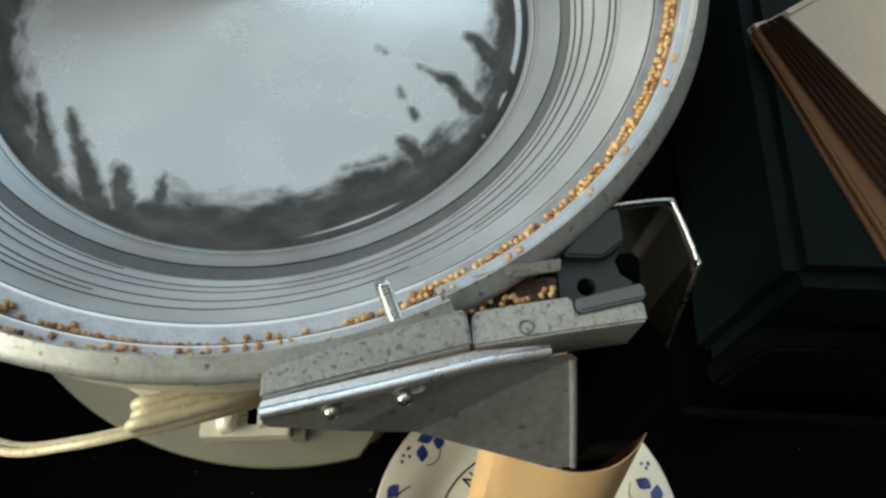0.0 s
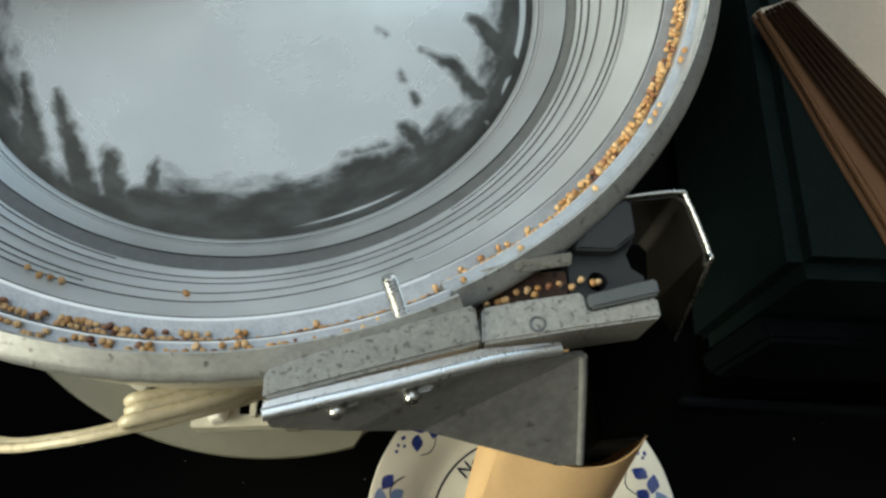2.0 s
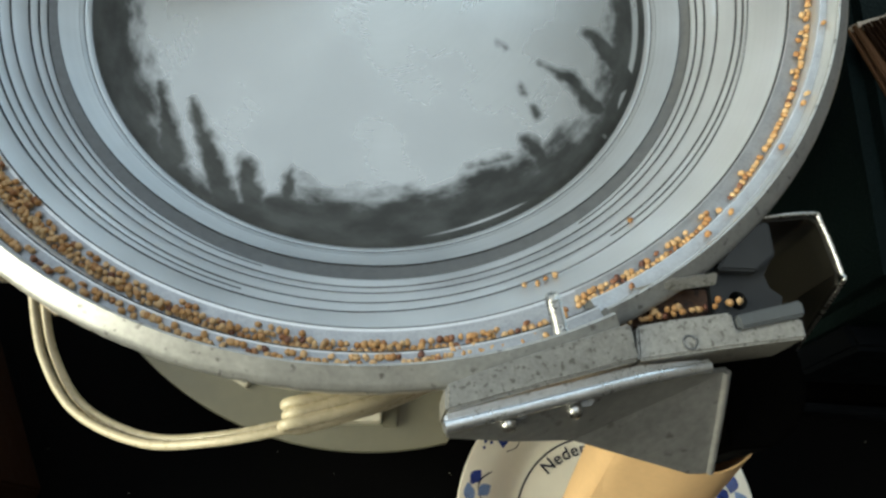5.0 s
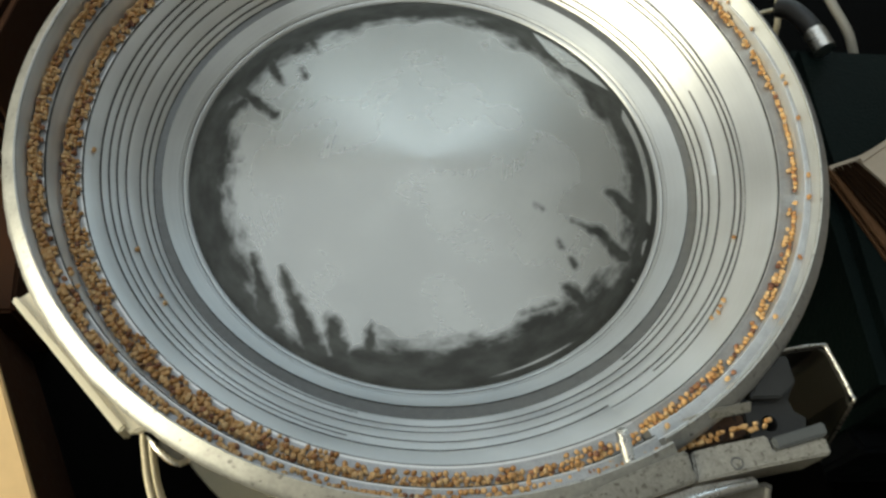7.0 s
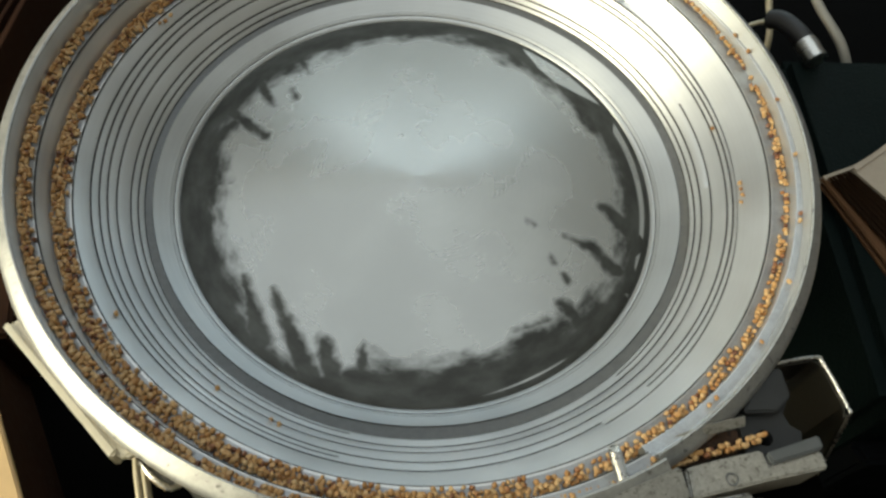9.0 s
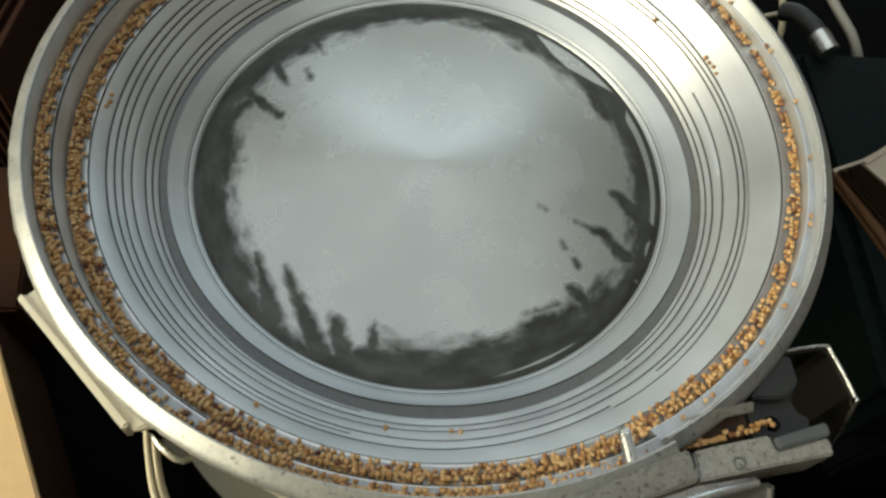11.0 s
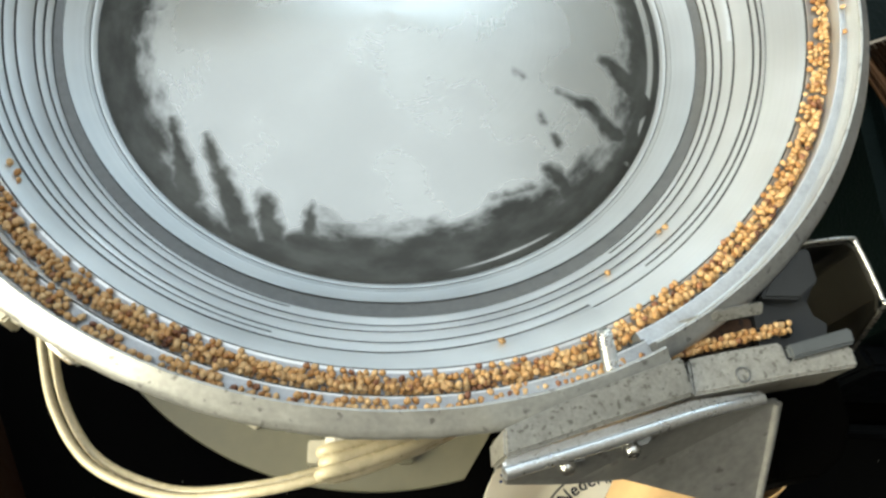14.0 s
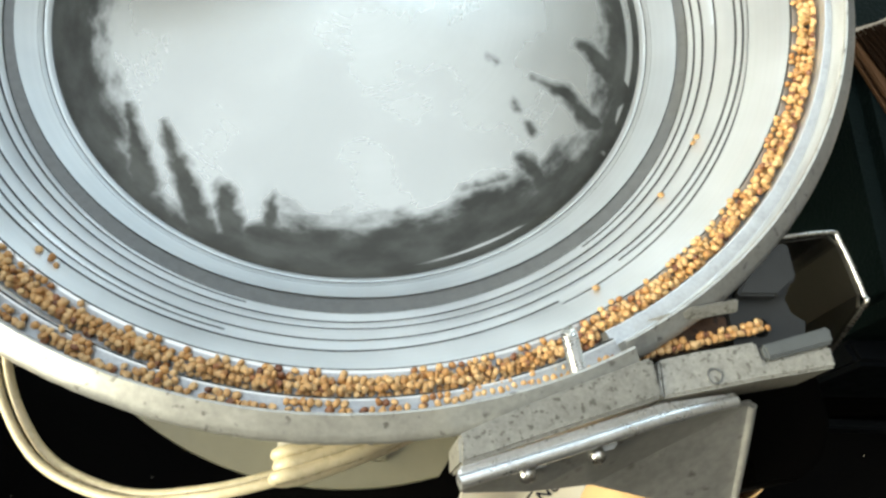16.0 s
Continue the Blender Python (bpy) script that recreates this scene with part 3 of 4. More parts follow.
def feeder():
    dev = thing("seed_counter", (0, 0, 0), "vibrating bowl seed counter in turned aluminium on a beige round base", "seed counter")
    # the bowl with its climbing track
    n = 600
    bm = bmesh.new()
    cols, prof = [], None
    for i in range(n + 1):
        psi = 360.0 * i / n
        prof = bowl_profile(psi)
        a = radians(psi + CUT)
        c, s = math.cos(a) / 1000, math.sin(a) / 1000
        cols.append([bm.verts.new((r * c, r * s, z / 1000 + ZB)) for r, z, _ in prof])
    for i, (a, b) in enumerate(zip(cols, cols[1:])):
        flag = bowl_profile(360.0 * i / n)
        for j in range(len(prof) - 1):
            bm.faces.new((a[j], a[j + 1], b[j + 1], b[j])).material_index = flag[j][2]
    bm.faces.new(cols[0]).material_index = 3
    bm.faces.new(cols[-1][::-1]).material_index = 3
    bmesh.ops.recalc_face_normals(bm, faces=bm.faces[:])
    # the materials are laid out round the bowl's own axis
    bmesh.ops.translate(bm, verts=bm.verts[:], vec=(0, 0, -ZB))
    bowl = part("bowl", bm, [M_ALU, M_FLOOR, M_GROOVE, M_BAND, M_RIM, M_BEIGE, M_LEDGE, M_FILLET], dev, "turned aluminium bowl with a climbing ledge and a dark worn film on its floor", 40)
    bowl.location = (0, 0, ZB)

    # housing under the bowl
    prof = [(0, -30), (70, -30), (84, -34), (88, -98), (100, -103), (129, -105), (130.6, -105.6), (131, -107), (130.6, -110), (126, -113), (122, -130), (120, -132), (0, -132)]
    cut = lathe(prof, 120, (0, -5))
    bmesh.ops.bisect_plane(cut, geom=cut.verts[:] + cut.edges[:] + cut.faces[:], plane_co=(0.035, -0.13, 0), plane_no=(0.85, -0.53, 0), clear_outer=True)
    bmesh.ops.holes_fill(cut, edges=[e for e in cut.edges if len(e.link_faces) == 1])
    part("base", cut, M_BEIGE_SHADED, dev, "round beige base, the bowl's shade put into its paint", 35)
    for a in (45, 165, 285):
        part("foot", lathe([(0, -131), (10, -131), (11, -139), (9, -140), (0, -140)], 20, (100 * math.cos(radians(a)), 100 * math.sin(radians(a)))), M_BLACKC, dev, "black rubber foot", 30)
    # added raised panel that stands in for a lighter recess facet
    part("facet_panel", prism([(-72, -98), (-46, -113), (-41, -104), (-64, -90)], -105.5, -100, 0.0006), M_BEIGE, dev, "raised beige panel added for a lighter facet of the base")
    part("panel_screw", lathe([(0, -98.2), (2.4, -98.6), (2.6, -100.4), (0, -100.4)], 14, (-52, -104)), M_DARKP, dev, "", 40)
    # spring plate and latch beside the bowl
    part("side_plate", prism([(-143, -57), (-138, -52.5), (-80, -80), (-82, -98), (-97, -104), (-101, -102.5)], -5, -1, 0.0008), M_BEIGE, dev, "cream painted side plate")
    lip = part("plate_lip", prism([(-144.5, -57.5), (-142, -56), (-99, -102), (-101, -104.5)], -9, 0.5, 0.0008), M_BEIGE, dev, "folded lip of the side plate")
    latch = part("latch", prism([(-97, -101), (-93, -98), (-79, -108), (-82, -112.5), (-88, -109)], -13, -10, 0.0006), M_GUARD, dev, "steel toggle latch")
    part("latch_hook", tube([(-94, -103, -9), (-90, -108, -8), (-84, -112, -9), (-81, -110, -11)], 1.1, 8), M_STEEL, dev, "bent steel wire of the latch", 40)
    part("latch_block", prism([(-99, -99), (-94, -95), (-88, -100), (-92, -105)], -12, -7, 0.0006), M_DARKP, dev)

    # outlet: clamp bar, end block, sensor, shields
    bm = prism([(21.9, -141.8), (36, -135.6), (50, -130), (64.5, -124.4), (66, -133), (44, -140.2), (22, -147.6)], 27, 44.8, 0.0007)
    for v in bm.verts:
        v.co.z += (0.066 - v.co.x) * 0.18
    part("clamp_bar", bm, M_CAST, dev, "pitted cast aluminium clamp bar")
    part("track_end", prism([(66.2, -124.8), (74, -123), (89, -120.4), (90, -125), (106, -121), (106.5, -126), (88, -129), (66.2, -133)], 26, 43.4, 0.0006), M_CAST, dev, "pitted aluminium track end")
    ringbm = bmesh.new()
    tube([(78.3 + 1.6 * math.cos(a * math.pi / 6), -128.2 + 1.6 * math.sin(a * math.pi / 6), 43.5) for a in range(13)], 0.28, 6, sub=2, bm=ringbm)
    part("punch_mark", ringbm, M_BAND, dev)
    part("chute", prism([(57, -125), (66, -122.6), (88, -117.8), (88, -111.5), (70, -113), (62, -116)], 29, 33.8, 0.0004), M_CHUTE, dev, "dark rust-brown outlet channel")
    part("chute_tip", sheet([(66, -115.4, 41), (76, -112.5, 42), (88, -110, 41), (88, -112.5, 39.5), (78, -114.6, 40)], [(0, 1, 4), (1, 2, 3, 4)], 1.0), M_CAST, dev, "worn tip of the bowl wall")
    part("sensor_bar", prism([(89.6, -121.5), (106, -117), (106.4, -120.8), (90.4, -124.8)], 34.8, 44.6, 0.0006), M_GREYP, dev, "grey plastic sensor bar")
    bm = bmesh.new()
    hole = [(95 + 2.4 * math.cos(radians(a)), -114.6 + 2.4 * math.sin(radians(a))) for a in range(0, 360, 15)]
    out = [(88.3, -120.5), (105.7, -117), (106.5, -113), (103.5, -111), (102.5, -107.5), (104.5, -104), (105, -95), (96, -95.5), (88.3, -108)]
    for z in (28, 34.8):
        hv = [bm.verts.new(v) for v in mm([(x, y, z) for x, y in hole])]
        ov = [bm.verts.new(v) for v in mm([(x, y, z) for x, y in out])]
        es = [bm.edges.new((r[i], r[(i + 1) % len(r)])) for r in (hv, ov) for i in range(len(r))]
        bmesh.ops.triangle_fill(bm, use_beauty=True, edges=es)
        if z == 28:
            low = (hv, ov)
        else:
            for a, b in zip(low, (hv, ov)):
                for i in range(len(a)):
                    bm.faces.new((a[i], a[(i + 1) % len(a)], b[(i + 1) % len(a)], b[i]))
    bmesh.ops.recalc_face_normals(bm, faces=bm.faces[:])
    part("sensor_block", bm, M_SLATE, dev, "dark slate plastic sensor block with a drop hole")
    part("drop_tube", lathe([(2.6, 28), (2.6, 4), (3.4, 4), (3.4, 28), (2.6, 28)], 20, (95, -114.6)), M_DARKP, dev, smooth=40)
    # solid black filler that stands for the shade inside the packet
    part("mouth_shade", prism([(97, -119), (118, -113.5), (121.5, -121), (122.5, -132), (118.5, -141), (111, -146.5), (99, -147.5)], -34, 12, 0.001), M_DARKP, dev, "black block added for the shade in the packet's mouth")
    part("upper_block", prism([(89, -108), (96.5, -95.5), (104, -94.5), (104.5, -103.5), (99, -108)], 29, 38.5, 0.0006), M_SLATE, dev, "slate grey plastic block")
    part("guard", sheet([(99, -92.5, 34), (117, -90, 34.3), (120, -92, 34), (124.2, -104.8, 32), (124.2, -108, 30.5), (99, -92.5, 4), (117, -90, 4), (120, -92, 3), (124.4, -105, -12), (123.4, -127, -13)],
                        [(0, 1, 6, 5), (1, 2, 7, 6), (2, 3, 8, 7), (3, 4, 9, 8)], 0.9), M_GUARD, dev, "bent aluminium guard, dark reflections put into its colour")
    # added tube that draws the bright line along the guard's edge
    part("guard_edge", tube([(99.4, -92.5, 34.4), (117, -90, 34.8), (120, -92, 34.4), (124.4, -104.8, 32.4), (124.5, -108, 30.8), (124.2, -117, 8), (123.8, -124, -7)], 0.62, 8), M_STEEL, dev, "bright tube added as the guard's edge highlight", 60)
    part("front_shield", sheet([(22.5, -150.2, 50.3), (66, -137.4, 42.4), (91, -132, 34), (95, -153, 6.5), (89, -153.5, 7.5), (54, -148.5, 26), (38, -151, 38), (23, -151.8, 45.5)],
                               [(0, 1, 6, 7), (1, 2, 5, 6), (2, 3, 4, 5)], 1.4), M_SHEET, dev, "dull grey sheet metal shield")
    part("shield_rim", sheet([(22, -147.6, 51.2), (44, -140.8, 47.2), (66, -134.0, 43.2), (85, -130.8, 39.4), (84, -132.6, 38.8), (66, -137.6, 42.6), (44, -144.2, 46.6), (22, -150.6, 50.6)],
                             [(0, 1, 6, 7), (1, 2, 5, 6), (2, 3, 4, 5)], 1.2, 0.0005), M_BRIGHT, dev, "bright filed edge of the shield")
    part("shield_fold", tube([(90.6, -132.4, 33.9), (92.8, -142.5, 20.6), (94.8, -152.6, 7.0)], 0.95, 10), M_SHEET, dev, "folded free edge of the shield", 60)
    part("rim_bead", tube([(22, -150.3, 51.2), (44, -143.9, 47.2), (66, -137.2, 43.3), (84, -132.6, 39.5)], 1.35, 12), M_BRIGHT, dev, "polished rolled edge of the shield", 60)
    for x, y, z in ((36.0, -148.2, 45.6), (51.2, -144.4, 42.8)):
        bm = bmesh.new()
        bmesh.ops.create_uvsphere(bm, u_segments=16, v_segments=8, radius=0.0019)
        bmesh.ops.translate(bm, verts=bm.verts[:], vec=mm([(x, y, z)])[0])
        part("rivet", bm, M_STEEL, dev, "polished rivet head", 60)
        part("slot_washer", prism([(x - 1, y + 0.3), (x + 4.6, y + 1.6), (x + 4.6, y + 3.4), (x - 1, y + 2.1)], z - 3.0, z - 0.2, 0.0005), M_SHEET, dev)
    # adjusting screw: shank with thread
    bm = bmesh.new()
    foot, tip = Vector(mm([(49.4, -127.6, 41)])[0]), Vector(mm([(45.6, -120.2, 49.2)])[0])
    way = (tip - foot).normalized()
    u = way.cross(Vector((1, 0, 0))).normalized()
    w = way.cross(u)
    prev = None
    steps = int((tip - foot).length / 0.00011)
    for i in range(steps + 1):
        q = foot.lerp(tip, i / steps)
        rr = [(1.55 + 0.26 * math.cos(6.2832 * (i / 7.0 - k / 16))) / 1000 * (1 if i < steps - 3 else 0.9) for k in range(16)]
        ring = [bm.verts.new(q + rr[k] * (u * math.cos(6.2832 * k / 16) + w * math.sin(6.2832 * k / 16))) for k in range(16)]
        if prev:
            for k in range(16):
                bm.faces.new((prev[k], prev[(k + 1) % 16], ring[(k + 1) % 16], ring[k]))
        prev = ring
    bm.faces.new(prev)
    bmesh.ops.recalc_face_normals(bm, faces=bm.faces[:])
    part("set_screw", bm, M_STEEL, dev, "threaded steel set screw", 50)

    # wiring under the rim
    part("connector", prism([(-26, -118), (8, -117), (8, -125), (-26, -126.5)], -105.2, -95, 0.0006), M_BEIGE, dev, "cream plug connector")
    part("connector_slot", prism([(-8, -115.5), (5, -115), (5, -121), (-8, -121.5)], -96, -93, 0.0004), M_DARKP, dev)
    part("connector_latch", prism([(-4, -115.8), (-1.5, -115.6), (-1.5, -122.6), (-4, -122.8)], -95.5, -91, 0.0004), M_BEIGE, dev)
    part("connector_pin", prism([(0.5, -115.6), (2.5, -115.4), (2.5, -121.6), (0.5, -121.8)], -95.5, -92, 0.0004), M_BEIGE, dev)
    part("connector_base", prism([(8.4, -112), (14, -112), (14, -126), (8.4, -126)], -105.2, -100, 0.0005), M_BEIGE_SHADED, dev)
    bm = bmesh.new()
    bmesh.ops.create_icosphere(bm, subdivisions=3, radius=0.0042)
    for v in bm.verts:
        v.co *= 1 + 0.25 * noise.noise(v.co * 400)
        v.co.y *= 1.5
    bmesh.ops.translate(bm, verts=bm.verts[:], vec=mm([(-15, -119.5, -91)])[0])
    part("cable_tie", bm, M_NYLON, dev, "white nylon cable tie", 60)
    tails = [[(-99, -92, -16), (-98.5, -104, -22), (-94, -121, -27), (-81, -137, -25), (-57, -147, -12), (-34, -148, 2), (-14, -144.5, 6), (8, -138, 3), (26, -128, -6)],
             [(-98, -90, -19), (-97, -103, -26), (-92, -119.5, -30), (-79.5, -135, -28), (-56, -145, -15), (-33, -146, -1), (-14, -142.4, 3), (8, -136, 0), (26, -126, -9)]]
    coil = []
    for k in range(3):
        y, z, x = 2.75 * k, -0.9 * k, 2.0 + 0.7 * (k % 2)
        coil.append([(31, -125 + y * 0.7, -6 + z), (19, -131.5 + y * 0.8, 1 + z), (5, -139.2 + y, 7 + z), (-8, -144.2 + y, 10 + z), (-15 + x, -145.4 + y, 11.5 + z), (-17.4 + x, -145.2 + y, 13.4 + z),
                     (-15 + x, -144.6 + y, 15.2 + z), (-8, -143.4 + y, 14.6 + z), (6, -138.4 + y, 11.4 + z), (20, -131 + y * 0.8, 5 + z), (31, -124.6 + y * 0.7, -2 + z)])
    for pts in tails:
        part("cable", tube(pts, 1.3, 12), M_CORD, dev, "glossy cream cable", 60)
    for pts in coil:
        part("cable_coil", tube(pts, 1.6, 12), M_CORD, dev, "tight coil of cream cable", 60)
    # rough casting flash along the lower edge of the rim
    rng = random.Random(12)
    bm = bmesh.new()
    for i in range(260):
        psi = rng.uniform(235, 356)
        R, zr = rim(psi)
        a = radians(psi + CUT)
        rad, z, w, h = (R + rng.uniform(0.1, 0.4)) / 1000, zr - rng.uniform(4.8, 6.0), rng.uniform(0.4, 1.5) / 1000, rng.uniform(0.3, 0.9) / 1000
        base = Vector((rad * math.cos(a), rad * math.sin(a), z / 1000 + ZB))
        tang, outw = Vector((-math.sin(a), math.cos(a), 0)), Vector((math.cos(a), math.sin(a), 0))
        ring = [bm.verts.new(base + tang * w * cx + Vector((0, 0, 1)) * h * cz) for cx, cz in ((-1, 0), (-0.3, 1), (0.6, 0.8), (1, -0.1), (0.4, -1), (-0.5, -0.8))]
        top = bm.verts.new(base + outw * rng.uniform(0.0002, 0.0005))
        for k in range(6):
            bm.faces.new((ring[k], ring[(k + 1) % 6], top))
    bmesh.ops.recalc_face_normals(bm, faces=bm.faces[:])
    part("casting_flash", bm, M_RIM, dev, "rough casting flash under the rim")


feeder()

# ---- under the outlet ----
PX, PY = 103.0, -159.0


def arc_text(words, radius, size, start, z, parent):
    """Letters set one by one along a circle."""
    a = start
    for ch in words:
        cu = bpy.data.curves.new("letter", "FONT")
        cu.body, cu.size, cu.extrude, cu.offset = ch, size, 0.00006, 0.00009
        tmp = new("letter", cu)
        bpy.context.view_layer.update()
        me = bpy.data.meshes.new_from_object(tmp.evaluated_get(bpy.context.evaluated_depsgraph_get()))
        wd = max((v.co.x for v in me.vertices), default=0) + size * 0.06
        bpy.data.objects.remove(tmp)
        me.materials.append(M_INK)
        ob = new("letter", me)
        ob.parent = parent
        ob.matrix_parent_inverse = parent.matrix_basis.inverted()
        mid = a - wd / 2 / radius
        ob.matrix_basis = Matrix.Translation((PX / 1000, PY / 1000, z)) @ pose(0, 0, 0, 0, 0, math.degrees(mid) - 90) @ pose(-wd / 2, radius, 0, 0, 0, 0)
        a -= wd / radius


def plate():
    pl = thing("plate", (PX / 1000, PY / 1000, 0), "small white china plate with blue painted flowers", "plate")
    prof = [(0, -135.5), (36, -135.3), (41, -134.6), (45, -131.5), (48.5, -127.6), (54, -124.6), (61.5, -122.2), (62.8, -121.9), (63.2, -122.4), (62.6, -123.2), (54, -126.4), (47, -130.5), (42, -136.5), (38, -138), (37, -140), (34, -140), (33.5, -138), (0, -138)]
    part("dish", lathe(prof, 128, (PX, PY)), M_CHINA, pl, "glazed white china", 50)

    def surf(r):
        for (r0, z0), (r1, z1) in zip(prof, prof[1:]):
            if r0 <= r <= r1:
                return z0 + (z1 - z0) * (r - r0) / (r1 - r0)
        return -135.4

    def stroke(name, line, wid, material):
        """A painted stroke in (radius, degrees), hugging the glaze."""
        bm = bmesh.new()
        rows = []
        pts = [(PX + r * math.cos(radians(a)), PY + r * math.sin(radians(a))) for r, a in line]
        for i, (x, y) in enumerate(pts):
            x0, y0 = pts[max(i - 1, 0)]
            x1, y1 = pts[min(i + 1, len(pts) - 1)]
            ln = math.hypot(x1 - x0, y1 - y0) or 1
            nx, ny = -(y1 - y0) / ln, (x1 - x0) / ln
            wv = wid[min(i, len(wid) - 1)]
            row = []
            for s in (-1, 0, 1):
                xx, yy = x + nx * wv * s, y + ny * wv * s
                row.append(bm.verts.new(mm([(xx, yy, surf(math.hypot(xx - PX, yy - PY)) + 0.22)])[0]))
            rows.append(row)
        for a, b in zip(rows, rows[1:]):
            for k in range(2):
                bm.faces.new((a[k], a[k + 1], b[k + 1], b[k]))
        bmesh.ops.recalc_face_normals(bm, faces=bm.faces[:])
        part(name, bm, material, pl)

    rnd = random.Random(5)
    stroke("ring_line", [(36.4, a) for a in range(0, 361, 4)], [0.42], M_INK)
    for base in range(0, 360, 40):
        b = base + 12
        # a scroll, a large leaf pair, berries
        stroke("scroll", [(51.5 + 4 * math.sin(radians(k * 24)), b - 14 + k * 2) for k in range(15)], [0.2, 0.32, 0.38, 0.38, 0.32, 0.2], M_INK)
        for a0, r0, ln, tilt, ma in ((b - 9, 57.5, 7, 5, M_BLUE), (b - 2, 58.5, 8, -6, M_PALEB), (b + 5, 57, 7, 7, M_BLUE), (b + 11, 54, 6, -8, M_BLUE), (b - 5, 52.5, 6, 9, M_PALEB), (b + 2, 52, 5, -7, M_BLUE)):
            stroke("leaf", [(r0 + tilt * 0.25 * (k - 3) / 3, a0 + ln * (k - 3) / 6) for k in range(7)], [0.1, 1.3, 2.2, 2.5, 2.0, 1.1, 0.1], ma)
        for k in range(5):
            a0, r0 = b + 14 + rnd.uniform(-3, 5), rnd.uniform(52, 60)
            stroke("berry", [(r0, a0 - 0.7), (r0, a0), (r0, a0 + 0.7)], [0.25, 0.75, 0.25], M_BLUE)
    arc_text("Nederland", 0.0296, 0.0076, radians(139), (-135.2) / 1000 + ZB + 0.0002, pl)


plate()


def paper_bag():
    """An opened paper packet that stands in the plate, its mouth round the outlet."""
    bag = thing("paper_bag", (0.098, -0.15, 0.006), "tan paper seed packet standing open under the outlet", "paper bag")
    top = [(78, -142.5), (88, -146.5), (100, -150), (112, -148.5), (121, -142), (125, -133), (123, -121), (112, -113), (96, -110), (86, -112), (79, -121), (76.5, -132)]
    bot = [(71, -186), (82, -190), (95, -193), (106, -192), (113, -188), (115, -184), (113, -180), (104, -178), (92, -176), (81, -175), (73, -178), (70, -182)]
    bm = bmesh.new()
    levels = []
    nl = 14
    for l in range(nl + 1):
        t = l / nl
        z = -20 - 113 * t
        row = []
        for i in range(48):
            f = i / 4
            i0, fr = int(f) % 12, f - int(f)

            def cr(ring):
                p = [Vector(ring[(i0 + d) % 12]) for d in (-1, 0, 1, 2)]
                return 0.5 * (2 * p[1] + (p[2] - p[0]) * fr + (2 * p[0] - 5 * p[1] + 4 * p[2] - p[3]) * fr ** 2 + (3 * p[1] - p[0] - 3 * p[2] + p[3]) * fr ** 3)
            q = cr(top).lerp(cr(bot), t)
            wob = 0.8 * noise.noise(Vector((q.x / 18, q.y / 18, z / 25)))
            row.append(bm.verts.new(mm([(q.x + wob, q.y + wob, z + 0.9 * math.sin(i * 0.5) * (1 - t))])[0]))
        levels.append(row)
    for a, b in zip(levels, levels[1:]):
        for i in range(48):
            bm.faces.new((a[i], a[(i + 1) % 48], b[(i + 1) % 48], b[i]))
    bm.faces.new(levels[-1])
    bmesh.ops.recalc_face_normals(bm, faces=bm.faces[:])
    bmesh.ops.solidify(bm, geom=bm.faces[:], thickness=0.0004)
    part("packet", bm, M_KRAFT, bag, "tan paper", 40)
    part("seam", sheet([(79, -144.2, -22), (82, -145.2, -22), (73.5, -188.2, -131), (71, -187.2, -131)], [(0, 1, 2, 3)], 0.3, 0), M_KRAFT, bag, "glued paper seam")


paper_bag()

# ---- beside the counter ----


def case():
    c = thing("instrument_case", (0.33, 0.0, 0), "dark green instrument case with a leathery finish", "case")
    part("housing", prism([(188, 104), (330, 101), (330, -86), (183, -84)], -128, -30, 0.006), M_CASE, c, "dark green grained housing")
    part("front_panel", prism([(186, -86), (330, -88), (330, -98), (190, -96)], -128, -70, 0.002), M_CASEB, c, "blue-grey front panel")
    part("foot_rail", prism([(176, -104), (330, -110), (330, -114), (176, -108)], -139.9, -128, 0.001), M_CASEB, c, "thin grey foot rail")
    part("bottom", prism([(190, 100), (326, 98), (326, -104), (190, -104)], -139.9, -128, 0.001), M_DARKP, c)


case()


def envelope(place, turn, lift, w, h, label, group, paper):
    e = thing("envelope", (place[0] / 1000, place[1] / 1000, lift / 1000 + ZB, 0, 0, turn), label, "envelope", group)
    bm = bmesh.new()
    nx, ny = 6, 8
    g = [[bm.verts.new(((i / nx) * w / 1000, -(j / ny) * h / 1000, (0.5 * noise.noise(Vector((i * 0.7, j * 0.5, lift)))) / 1000)) for j in range(ny + 1)] for i in range(nx + 1)]
    for i in range(nx):
        for j in range(ny):
            bm.faces.new((g[i][j], g[i][j + 1], g[i + 1][j + 1], g[i + 1][j]))
    bmesh.ops.recalc_face_normals(bm, faces=bm.faces[:])
    bmesh.ops.solidify(bm, geom=bm.faces[:], thickness=0.0011)
    ob = part("paper", bm, paper, None, "", 30)
    ob.parent = e
    # the pale folded flap along its upper edge
    ob = part("flap", box(0.0004, -0.0016, -0.0009, w / 1000 - 0.0004, 0.0006, 0.0008), M_ENVT, None, "pale folded flap")
    ob.parent = e
    return e


def envelopes():
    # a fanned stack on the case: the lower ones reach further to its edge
    # envelopes 3 to 9 have the stack side's shade in their paper colour
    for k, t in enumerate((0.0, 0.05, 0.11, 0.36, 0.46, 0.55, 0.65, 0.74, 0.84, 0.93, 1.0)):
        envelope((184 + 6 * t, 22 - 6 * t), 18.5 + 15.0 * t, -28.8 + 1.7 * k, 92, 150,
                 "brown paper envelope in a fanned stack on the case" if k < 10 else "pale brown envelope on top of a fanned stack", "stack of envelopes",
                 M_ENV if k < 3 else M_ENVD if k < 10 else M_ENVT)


envelopes()


